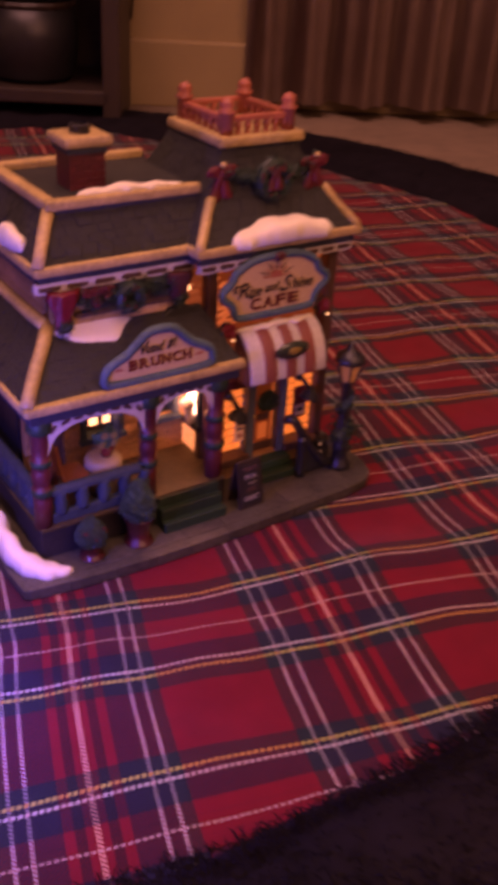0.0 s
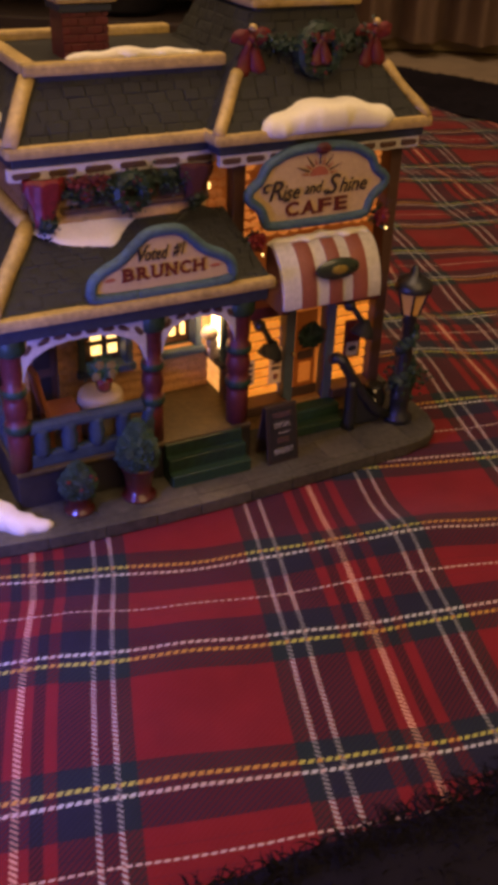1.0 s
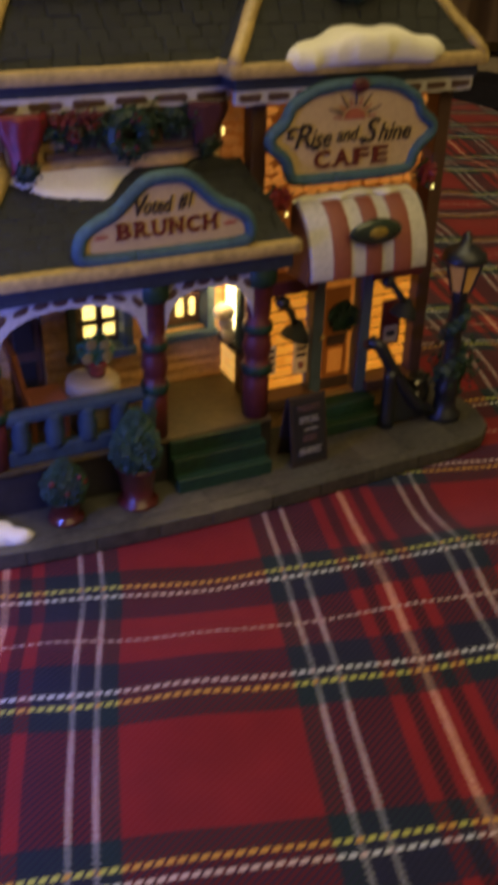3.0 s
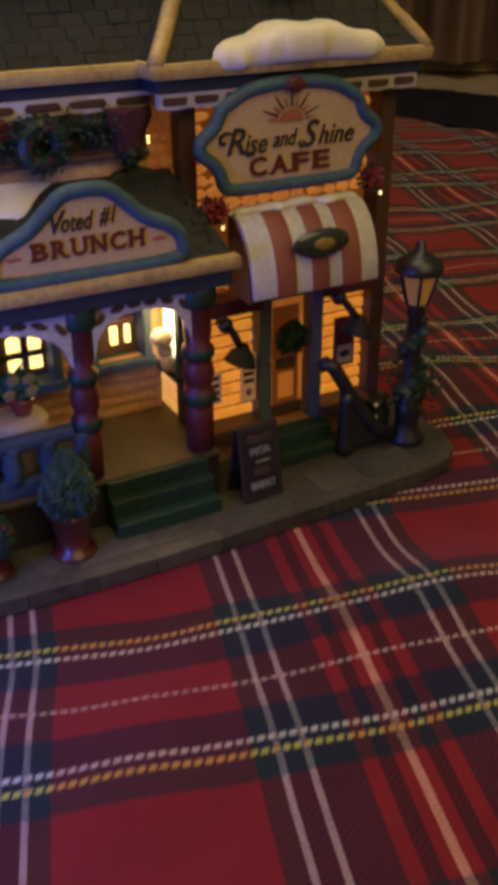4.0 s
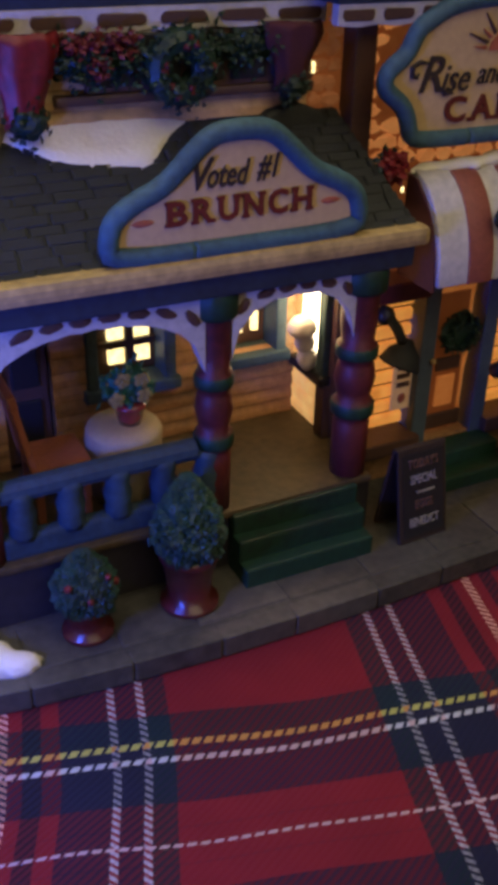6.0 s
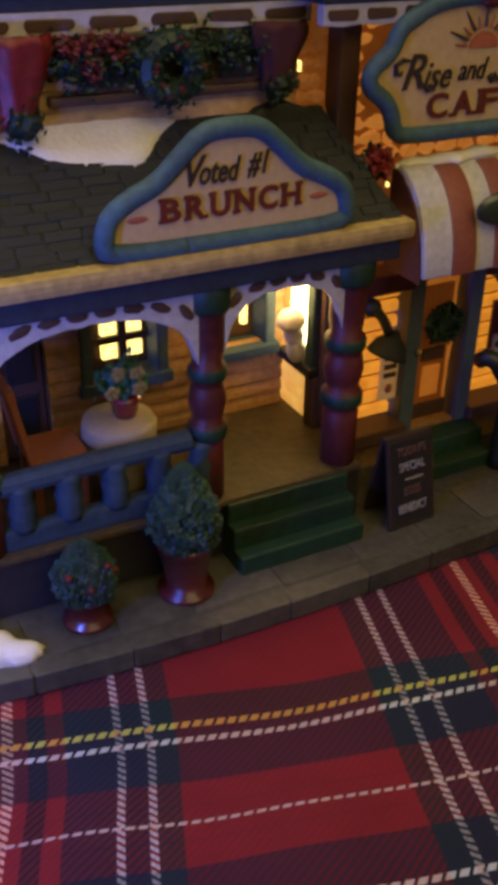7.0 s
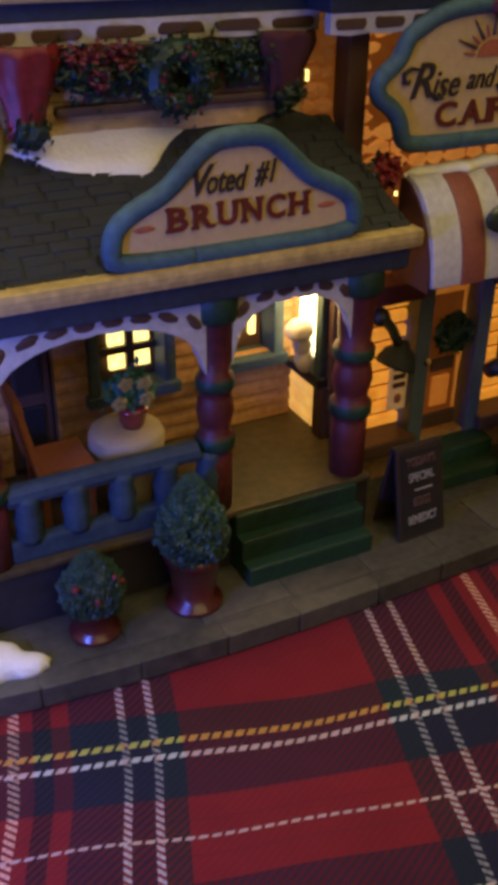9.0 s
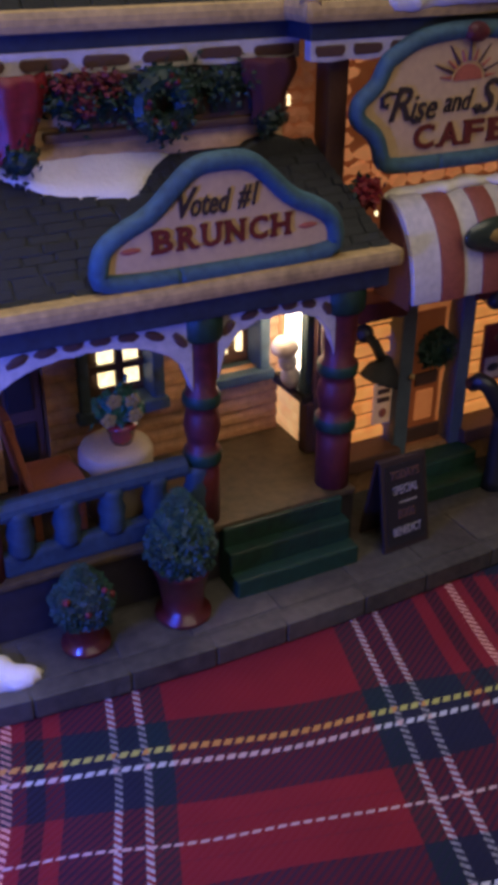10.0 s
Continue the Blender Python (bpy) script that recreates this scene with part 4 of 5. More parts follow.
    trim_edge([(-3.45, 2.7, lo), (-2.1, 4.25, hi)], 0.33)
    part("cornice", box(-2.1, 6.3, 4.1, 12.2, 17.75, 18.05, 0.05), NAVY, house, "navy cornice under the parapet")
    for q in ((-2.35, 6.4, 3.85, 4.5), (-2.35, -1.65, 4.5, 11.9), (-2.35, 7, 11.4, 12.1)):
        part("parapet", box(*q, 18.0, 18.5, 0.14), CREAM, house, "cream parapet moulding")
    part("flat_roof", box(-1.9, 7.0, 4.4, 11.4, 17.9, 18.1, 0), SLATE, house)
    snow("snow_patch", [(0.5, 4.4, 18.55, 1.2, 0.45, 0.22), (2.2, 4.4, 18.6, 1.3, 0.55, 0.3), (3.8, 4.4, 18.55, 1.2, 0.5, 0.25), (4.9, 4.4, 18.5, 0.8, 0.4, 0.18)], house, 8)
    snow("snow_patch", [(-3.5, 6.0, 16.4, 0.6, 1.0, 0.7), (-3.3, 5.2, 16.2, 0.5, 0.7, 0.5)], house, 9)
    cx, cy = CHIMNEY
    w, d, top = 1.0, 0.85, 20.25
    ch = part("chimney", box(cx - w, cx + w, cy - d, cy + d, 17.6, top, 0.1), MAROON, house, "red brick chimney with snowy cream cap")
    for i in range(6):
        for k in range(-1, 3):
            a, c = max(cx - w + k * 0.7 + (0.35 if i % 2 else 0), cx - w), min(cx - w + k * 0.7 + 0.66 + (0.35 if i % 2 else 0), cx + w)
            if c - a > 0.15:
                part("brick", box(a, c, cy - d - 0.06, cy - d + 0.05, 18.08 + i * 0.33, 18.36 + i * 0.33, 0.03), MAROON, ch)
    part("collar", box(cx - w - 0.15, cx + w + 0.15, cy - d - 0.15, cy + d + 0.15, top - 0.35, top + 0.05, 0.1), NAVY, ch)
    part("cap", box(cx - w - 0.35, cx + w + 0.35, cy - d - 0.35, cy + d + 0.35, top, top + 0.55, 0.2), CREAM, ch)
    part("flue", lathe([(0.55, top + 0.45), (0.55, top + 0.95), (0.4, top + 1.0), (0.4, top + 0.7)], cx, cy, 14), DARK, ch)


CHIMNEY = (1.15, 7.4)
porch_roof()
upper_storey()


def tower():
    x0, x1 = 6.2, 14.7
    # core and stones emit; the inner bulb's glow is put into their material
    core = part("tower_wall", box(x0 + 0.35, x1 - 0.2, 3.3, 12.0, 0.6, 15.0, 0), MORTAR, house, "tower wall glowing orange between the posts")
    # small uneven stones of the upper storey
    rng = random.Random(8)
    z = 7.4
    while z < 14.7:
        x = x0 + 0.3 + rng.uniform(0, 0.4)
        while x < x1 - 0.5:
            w = rng.uniform(0.5, 0.85)
            if z > 10.2 and not (7.4 < x < 12.8 and 11.4 < z < 14.6) or z < 8.0:
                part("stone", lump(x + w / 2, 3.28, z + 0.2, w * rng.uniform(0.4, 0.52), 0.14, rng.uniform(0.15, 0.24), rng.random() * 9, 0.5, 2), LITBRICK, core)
            x += w
        y = 3.5
        while y < 5.6 and z > 10.2:
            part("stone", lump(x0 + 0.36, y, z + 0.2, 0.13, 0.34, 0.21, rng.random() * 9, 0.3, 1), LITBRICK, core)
            y += 0.72
        z += 0.44
    # the side wall inside the porch, with its bright pane
    side = part("side_wall", box(6.25, 6.6, 2.4, 5.4, 2.5, 9.0, 0), SIDING, house)
    # boards glow by their material in place of light reaching them
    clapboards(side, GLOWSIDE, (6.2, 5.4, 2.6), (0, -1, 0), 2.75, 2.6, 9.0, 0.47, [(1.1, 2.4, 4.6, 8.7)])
    w = thing_part("window", box(6.05, 6.3, 3.0, 4.3, 4.75, 8.65, 0), BROWN, "bright window onto the porch")
    part("pane", box(5.98, 6.06, 3.1, 4.15, 4.85, 8.6, 0.02), BRIGHT, w)
    part("lower_jamb", box(5.86, 6.2, 2.42, 2.98, 2.6, 4.35, 0.06), BROWN, w)
    part("sill", box(5.72, 6.2, 2.5, 4.5, 4.3, 4.62, 0.08), DARK, w)
    part("jamb", box(5.85, 6.3, 2.62, 3.02, 4.6, 9.0, 0.08), WINBLUE, w)
    # corner posts
    for px, z0 in ((6.08, 2.6), (14.25, 0.6)):
        part("corner_post", box(px, px + 0.62, 2.35, 3.3, z0, 14.9, 0.08), BROWN, house, "dark brown corner post")
    # front: two windows and the door
    for a, c in ((6.7, 9.15), (11.95, 14.25)):
        w = thing_part("window", box(a, c, 3.1, 3.3, 2.1, 6.9, 0), BROWN, "orange backlit cafe window")
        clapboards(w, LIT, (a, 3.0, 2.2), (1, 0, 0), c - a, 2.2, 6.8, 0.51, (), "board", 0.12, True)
        part("sill", box(a - 0.1, c + 0.1, 2.0, 3.2, 1.65, 2.15), BROWN, w)
        part("lintel", box(a - 0.1, c + 0.05, 2.2, 3.2, 6.75, 7.35), MAROON, w)
    part("stall_riser", box(6.3, 14.6, 2.4, 3.3, 0.6, 1.7, 0.05), SIDING, house)
    # door glow put into slab and leaf as emission, weaker in the glass
    d = thing_part("door", box(9.6, 11.6, 3.0, 3.2, 1.7, 7.0, 0), LITBRICK, "cafe door glowing orange in a blue-grey frame")
    for a, c in ((9.12, 9.66), (11.45, 11.97)):
        part("post", box(a, c, 2.3, 3.2, 1.6, 7.4), GREYBLUE, d)
    part("head", box(9.1, 12.0, 2.3, 3.2, 7.0, 7.6), GREYBLUE, d)
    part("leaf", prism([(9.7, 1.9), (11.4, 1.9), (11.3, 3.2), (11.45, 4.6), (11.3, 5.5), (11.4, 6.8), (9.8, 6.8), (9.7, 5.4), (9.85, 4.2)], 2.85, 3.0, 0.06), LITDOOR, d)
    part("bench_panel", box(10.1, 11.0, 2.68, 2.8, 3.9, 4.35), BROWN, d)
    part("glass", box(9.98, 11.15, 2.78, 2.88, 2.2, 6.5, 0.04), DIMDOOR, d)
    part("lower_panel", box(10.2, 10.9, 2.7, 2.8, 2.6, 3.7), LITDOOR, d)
    part("kickplate", box(9.85, 11.3, 2.7, 2.84, 1.8, 2.35), BROWN, d)
    part("knob", lump(9.55, 2.2, 4.6, 0.1, 0.1, 0.1, 0, 0, 2), CREAM, d)
    stuff(part("wreath", lump(10.65, 2.5, 5.3, 0.72, 0.2, 0.62, 4, 0.35, 3, ring_of_leaves((10.65, 2.4, 5.3), 0.46, 0.22, 0, 420, 31, 0.2)), LEAF, d, "plain dark green door wreath"))
    # posters in the windows, the light through their paper put in as emission
    for a, c, z0, z1 in ((8.45, 9.15, 2.9, 4.9), (7.0, 7.62, 3.1, 4.4)):
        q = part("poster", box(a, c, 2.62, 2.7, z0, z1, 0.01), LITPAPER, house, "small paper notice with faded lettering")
        for k in range(4):
            part("bar", box(a + 0.12, c - 0.12, 2.58, 2.63, z1 - 0.3 - k * 0.3, z1 - 0.14 - k * 0.3, 0), BROWN, q)
        part("spot", lump((a + c) / 2, 2.6, z0 + 0.4, 0.15, 0.03, 0.18, 1, 0, 2), BRICK, q)
    q = part("picture_frame", box(12.75, 13.7, 2.6, 2.72, 3.5, 5.6, 0.02), MAROON, house, "framed picture in the window")
    part("picture", box(12.88, 13.57, 2.56, 2.62, 3.65, 4.4, 0), PAPER, q)
    part("cup", lump(13.2, 2.54, 4.05, 0.26, 0.04, 0.16, 2, 0.1, 2), DARK, q)
    part("picture", box(12.88, 13.57, 2.56, 2.62, 4.6, 5.45, 0), INK, q)
    st = thing_part("cafe_steps", box(8.8, 12.1, 0.8, 2.4, 0.6, 1.12, 0.08), GREEN, "green-painted cafe steps")
    part("tread", box(8.85, 12.05, 1.5, 2.4, 1.08, 1.62, 0.08), GREEN, st)
    # gooseneck lamps
    for bx, bz, sx, sz in ((7.6, 6.4, 7.85, 5.55), (12.6, 6.6, 13.05, 5.7)):
        gl = part("gooseneck_lamp", tube([(bx, 2.75, bz), (bx, 2.1, bz + 0.1), (bx + 0.1, 1.7, bz - 0.15), ((bx + sx) / 2 + 0.05, 1.55, (bz + sz) / 2), (sx, 1.6, sz + 0.3)], 0.15, 8), MATTEBLACK, house, "black gooseneck wall lamp", True)
        part("rose", lump(bx, 2.2, bz + 0.05, 0.3, 0.3, 0.3, 0, 0.0, 3), BLACKGLOSS, gl, "", True)
        bm = lathe([(0.2, -0.02), (0.64, 0.0), (0.6, 0.1), (0.48, 0.4), (0.26, 0.6), (0.13, 0.8)], 0, 0, 14)
        bm.transform(Matrix.Translation((sx, 1.6, sz - 0.45)) @ Matrix.Rotation(0.35, 4, "Y"))
        part("shade", bm, MATTEBLACK, gl, "", True)
    # roof
    rings, ins_at = [], lambda t: 2.7 * (0.6 * (1 - (1 - t) ** 1.5) + 0.4 * t)
    for k in range(9):
        i = ins_at(k / 8)
        rings.append(rect(4.95 + i, 15.45 - i, 1.55 + i, 12.3 - i, 15.7 + 4.3 * k / 8))
    roof = part("tower_roof", hull(rings), SLATE, house, "flared dark grey shingled tower roof")

    def hip(t):
        i = ins_at(t)
        z = 15.7 + 4.3 * t
        return V((4.95 + i, 1.55 + i, z)), V((15.45 - i, 1.55 + i, z))

    def hip_side(t):
        i = ins_at(t)
        z = 15.7 + 4.3 * t
        return V((4.95 + i, 12.3 - i, z)), V((4.95 + i, 1.55 + i, z))
    shingle_slope(roof, hip, 11, 0.85, 5)
    shingle_slope(roof, hip_side, 10, 0.9, 6)
    trim_edge([hip(k / 8)[0] for k in range(5)], 0.28)
    trim_edge([hip(k / 8)[1] for k in range(5)], 0.26)
    part("eave", box(4.75, 15.65, 1.35, 12.5, 15.28, 15.8, 0.18), CREAM, house)
    part("fascia", box(5.05, 15.35, 1.65, 12.2, 14.85, 15.3, 0.06), NAVY, house)
    lace(5.1, 15.2, 1.85, 14.9, 0.52, 0, house, 9)
    cx0, cx1, cy0, cy1 = 7.55, 13.0, 3.95, 9.7
    cap = part("tower_cap", box(cx0, cx1, cy0, cy1, 20.15, 20.7, 0.16), CREAM, house, "cream cap moulding of the tower")
    part("cornice", box(cx0 + 0.25, cx1 - 0.25, cy0 + 0.25, cy1 - 0.25, 19.75, 20.2, 0.05), NAVY, cap)
    rail = part("roof_balustrade", box(cx0 + 0.5, cx1 - 0.5, cy0 + 0.45, cy0 + 0.85, 21.35, 21.65, 0.08), BRICK, house, "terracotta balustrade round the tower top")
    part("top_rail", box(cx0 + 0.5, cx1 - 0.5, cy1 - 0.85, cy1 - 0.45, 21.35, 21.65, 0.08), BRICK, rail)
    for px in (cx0 + 0.5, cx1 - 0.9):
        part("top_rail", box(px, px + 0.4, cy0 + 0.85, cy1 - 0.85, 21.35, 21.65, 0.08), BRICK, rail)
    for px in (cx0 + 0.75, cx1 - 0.75):
        for py in (cy0 + 0.7, cy1 - 0.7):
            part("newel", lathe([(0.4, 20.6), (0.4, 21.75), (0.5, 21.8), (0.5, 21.92), (0.3, 22.0), (0.42, 22.25), (0.3, 22.5), (0.1, 22.6)], px, py, 10), BRICK, rail, "", True)
    for k in range(6):
        for py in (cy0 + 0.65, cy1 - 0.65):
            part("baluster", lathe([(0.2, 20.6), (0.14, 20.9), (0.22, 21.1), (0.15, 21.4)], cx0 + 1.45 + k * 0.6, py, 8), BRICK, rail)
        for px in (cx0 + 0.7, cx1 - 0.7):
            part("baluster", lathe([(0.2, 20.6), (0.14, 20.9), (0.22, 21.1), (0.15, 21.4)], px, cy0 + 1.4 + k * 0.66, 8), BRICK, rail)
    snow("snow_patch", [(8.0, 1.72, 15.8, 1.25, 0.75, 0.45), (9.2, 2.0, 16.1, 2.0, 1.1, 0.62), (10.5, 2.1, 16.25, 2.2, 1.25, 0.72), (11.8, 1.95, 16.05, 1.9, 1.0, 0.6), (12.75, 1.72, 15.85, 1.15, 0.7, 0.4)], house, 12, 0.22)
    # garland and wreath high on the roof
    g = stuff(part("garland", ring_of_leaves(None, 0, 0.36, 0, 320, 41, 0.26, sag=((7.5, 3.2, 19.2), (10.2, 3.2, 19.0), 0.35)), LEAF, house, "green roof garland"))
    stuff(part("garland", ring_of_leaves(None, 0, 0.36, 0, 320, 42, 0.26, sag=((10.2, 3.2, 19.0), (13.0, 3.2, 19.2), 0.35)), LEAF, house))
    wreath(10.25, 2.8, 18.6, 0.85, house, 43)
    bow(10.25, 2.6, 19.1, 0.9, house, MAROON)
    for bx in (7.15, 13.2):
        bow(bx, 3.15, 19.1, 1.2, house, DULLRED)
        part("bell", lump(bx, 3.0, 19.6, 0.17, 0.17, 0.15, 1, 0.1, 2), CREAM, house)


def shape_sign(name, half, cx, cz, y, inner, rim, label):
    """A mirrored outline: half lists (dx, dz) from the top to the bottom."""
    right = [(cx + a, cz + c) for a, c in half]
    left = [(cx - a, cz + c) for a, c in half[::-1] if a > 0.01]
    pts = right + left

    def smooth(q):
        for _ in range(2):
            q = [p for a, c in zip(q, q[1:] + q[:1]) for p in ((a[0] * 0.75 + c[0] * 0.25, a[1] * 0.75 + c[1] * 0.25), (a[0] * 0.25 + c[0] * 0.75, a[1] * 0.25 + c[1] * 0.75))]
        return q
    pts = smooth(pts)
    own = part(name, prism(pts, y, y + 0.35, 0.0), PANEL, house, label)
    loop = [(a, y + 0.03, c) for a, c in pts]
    loop = loop[len(loop) // 2:] + loop[:len(loop) // 2]
    fine = []
    for a, c in zip(loop, loop[1:] + loop[:1]):
        k = max(1, int((V(c) - V(a)).length / 0.12))
        fine += [tuple(V(a).lerp(V(c), i / k)) for i in range(k)]
    loop = fine
    part("rim", tube(loop + loop[:1], rim, 10), BLUE, own, "blue rounded rim", True)
    return own


def signs():
    b = shape_sign("brunch_sign", [(0, 2.68), (0.72, 2.62), (1.26, 2.15), (1.86, 1.58), (2.54, 1.31), (3.04, 0.98), (3.17, 0.5), (3.15, 0.08), (0, 0.06)], 1.83, 10.0, -0.02, 0.4, 0.24, "cream wall sign with blue rim and brown lettering")
    script((("V", 0.95, 0.66, 1.16, 11.76, 0.016), ("oted", 0.80, 0.98, 2.02, 11.72, 0.007), ("#1", 0.76, 2.2, 2.75, 11.8, 0.007)), FRAME, b, -0.06)
    swash([(0.78, 12.1), (0.68, 12.06), (0.64, 11.96), (0.70, 11.9)], -0.06, FRAME, b)
    slab_text("BRUNCH", 0.76, INK, b, 1.82, -0.06, 10.98, 3.75)
    for q in (-0.55, 4.15):
        part("flourish", lump(q, -0.03, 10.85, 0.26, 0.03, 0.08, 2, 0.2, 2), BRICK, b)
    c = shape_sign("cafe_sign", [(0, 1.78), (1.0, 1.73), (1.8, 1.58), (2.3, 1.3), (2.65, 1.1), (2.8, 0.75), (2.95, 0.5), (3.48, 0.15), (3.48, -0.25), (2.95, -0.6), (2.72, -0.95), (2.6, -1.45), (2.2, -1.55), (0, -1.57)], 9.76, 13.2, 1.25, 0.4, 0.23, "shaped cream cafe sign with blue rim and rising sun")
    script((("R", 1.22, 7.25, 7.95, 13.2, 0.010), ("ise", 0.98, 7.92, 8.78, 13.1, 0.004), ("and", 0.80, 9.0, 9.95, 13.18, 0.0), ("S", 1.25, 10.15, 10.82, 13.22, 0.010), ("hine", 0.98, 10.8, 12.25, 13.14, 0.004)), FRAME, c, 1.2)
    swash([(7.45, 13.52), (7.2, 13.56), (7.0, 13.44), (7.02, 13.24), (7.16, 13.2), (7.2, 13.3)], 1.2, FRAME, c)
    swash([(10.3, 12.92), (10.12, 12.86), (10.02, 12.98), (10.12, 13.06)], 1.2, FRAME, c)
    swash([(7.85, 12.95), (8.05, 12.78), (8.3, 12.76)], 1.2, FRAME, c)
    slab_text("CAFE", 0.86, INK, c, 9.68, 1.2, 12.36, 3.35)
    sx, sz = 9.72, 13.72
    sun = [(sx + 0.46 * math.cos(radians(a)), sz + 0.4 * math.sin(radians(a))) for a in range(0, 181, 15)]
    part("sun", prism(sun, 1.2, 1.3, 0), BRICK, c)
    for k in range(11):
        d = V((math.cos(radians(8 + k * 16.4)), 0, 0.85 * math.sin(radians(8 + k * 16.4))))
        part("ray", tube([V((sx, 1.22, sz)) + d * 0.58, V((sx, 1.22, sz)) + d * (1.22 if k % 2 else 0.92)], [0.055, 0.02], 5), BRICK if k % 2 == 0 else BROWN, c)
    part("gem", lump(9.76, 1.1, 14.92, 0.38, 0.2, 0.26, 1, 0.1, 2), MAROON, c)
    # awning
    n = 12

    def curve(k, o=0.0):
        a = math.pi / 2 * k / n
        return (1.55 - (1.75 + o) * math.sin(a), 8.15 + (2.75 + o) * math.cos(a))
    pts = [curve(k) for k in range(n + 1)] + [(1.6, 8.15)]
    aw = part("awning", prism([(p, q) for p, q in pts], 7.5, 12.65, 0.05, None, "x"), WHITE, house, "striped white and rust awning with snow on top", True)
    for a, c2 in ((8.42, 9.2), (9.85, 10.55), (11.1, 11.9)):
        st = [curve(k, 0.05) for k in range(2, n + 1)] + [curve(k, -0.1) for k in range(n, 1, -1)]
        part("stripe", prism(st, a, c2, 0.02, None, "x"), RUST, aw, "rust-brown stripe", True)
    for a in (7.46, 12.69):
        part("end_panel", prism([(p + (0.12 if p < 1 else 0), q - 0.15) for p, q in pts], a - 0.03, a + 0.03, 0, None, "x"), MATTE, aw)
    snow("awning_snow", [(7.9, 1.45, 10.85, 0.7, 0.45, 0.22), (9.0, 1.35, 10.9, 0.9, 0.5, 0.2), (10.2, 1.35, 10.95, 0.9, 0.45, 0.2), (11.4, 1.35, 10.9, 0.9, 0.5, 0.2), (12.3, 1.4, 10.85, 0.55, 0.42, 0.22)], aw, 14)
    pq = part("plaque", lump(10.15, -0.22, 9.85, 1.14, 0.22, 0.52, 1, 0.03, 3), DARKGREEN, aw, "oval dark green plaque with gold centre", True)
    part("plaque_centre", lump(10.15, -0.37, 9.87, 0.5, 0.1, 0.24, 2, 0.1, 3), OLDGOLD, pq, "", True)
    for bx, bz in ((6.75, 11.0), (13.25, 11.4)):
        f = stuff(part("poinsettia", ring_of_leaves((bx, 1.6, bz), 0.28, 0.22, 0, 60, int(bx * 7), 0.28), LEAF, house, "red flower cluster with green leaves"))
        part("petals", ring_of_leaves((bx + 0.1, 1.4, bz), 0.2, 0.2, 0, 90, int(bx * 5), 0.32), BOWRED, f)
        part("light_bulb", lump(bx + 0.3, 1.2, bz - 0.55, 0.05, 0.05, 0.08, 0, 0, 2), PANE, f)


tower()
signs()

# ---- things on the base and porch ----
def potted_plant(x, y, z, r, h, leaf_r, leaf_h, seed, flowers, label):
    own = thing("potted_plant", x, y, z, label, "plant", "potted plants before the porch")
    prof = [(r * 0.95, 0), (r * 1.0, 0.04), (r * 1.0, 0.16), (r * 0.68, 0.2), (r * 0.8, h * 0.5), (r * 0.95, h * 0.85), (r * 1.02, h * 0.88), (r * 1.02, h), (r * 0.8, h)]
    part("pot", lathe([(a, z + c) for a, c in prof], x, y, 18), TERRA, own, "glossy terracotta pot on a saucer", True)
    rng = random.Random(seed)
    bm = lump(x, y, z + h + leaf_h * 0.45, leaf_r * 0.68, leaf_r * 0.68, leaf_h * 0.38, seed, 0.3, 3)
    for _ in range(2400):
        a, t = rng.uniform(0, 6.283), rng.random() ** 0.8
        rr = leaf_r * (1.0 if leaf_h < 1.6 * leaf_r else (1.05 - 0.62 * t ** 1.5)) * math.sin(math.pi * min(1, 0.2 + 0.78 * t)) ** 0.5
        rr *= rng.uniform(0.78, 0.98) + 0.09 * math.sin(a * 5 + t * 9) * math.sin(t * 13)
        q = V((x + rr * math.cos(a), y + rr * math.sin(a), z + h - 0.05 + leaf_h * t))
        d = V((math.cos(a) + rng.gauss(0, 0.5), math.sin(a) + rng.gauss(0, 0.5), rng.gauss(0.4, 0.5))).normalized()
        e = d.orthogonal().normalized()
        f = d.cross(e)
        k = rng.uniform(0.08, 0.16)
        v = [bm.verts.new(q + w * k) for w in (-d * 0.6, e, d, -e, f * 0.7, -f * 0.7)]
        for i, j, l in ((0, 1, 4), (1, 2, 4), (2, 3, 4), (3, 0, 4), (1, 0, 5), (2, 1, 5), (3, 2, 5), (0, 3, 5)):
            bm.faces.new((v[i], v[j], v[l]))
    stuff(part("foliage", bm, LEAFBLUE, own, "clumped blue-green leaves"))
    if flowers:
        pts = [(x + leaf_r * 0.9 * math.cos(a), y + leaf_r * 0.9 * math.sin(a), z + h + leaf_h * t) for a, t in ((-2.4, 0.6), (-1.0, 0.7), (-1.7, 0.35), (-0.4, 0.4))]
        dots("blossom", pts, 0.09, DULLRED, own, "faded red blossom")
    return own


potted_plant(0.15, -0.75, 0.66, 0.78, 1.75, 1.0, 2.2, 3, False, "tall clipped shrub in a terracotta pot beside the steps")
potted_plant(-2.65, -0.75, 0.66, 0.66, 1.0, 0.85, 1.5, 5, True, "small round flowering bush in a terracotta pot")


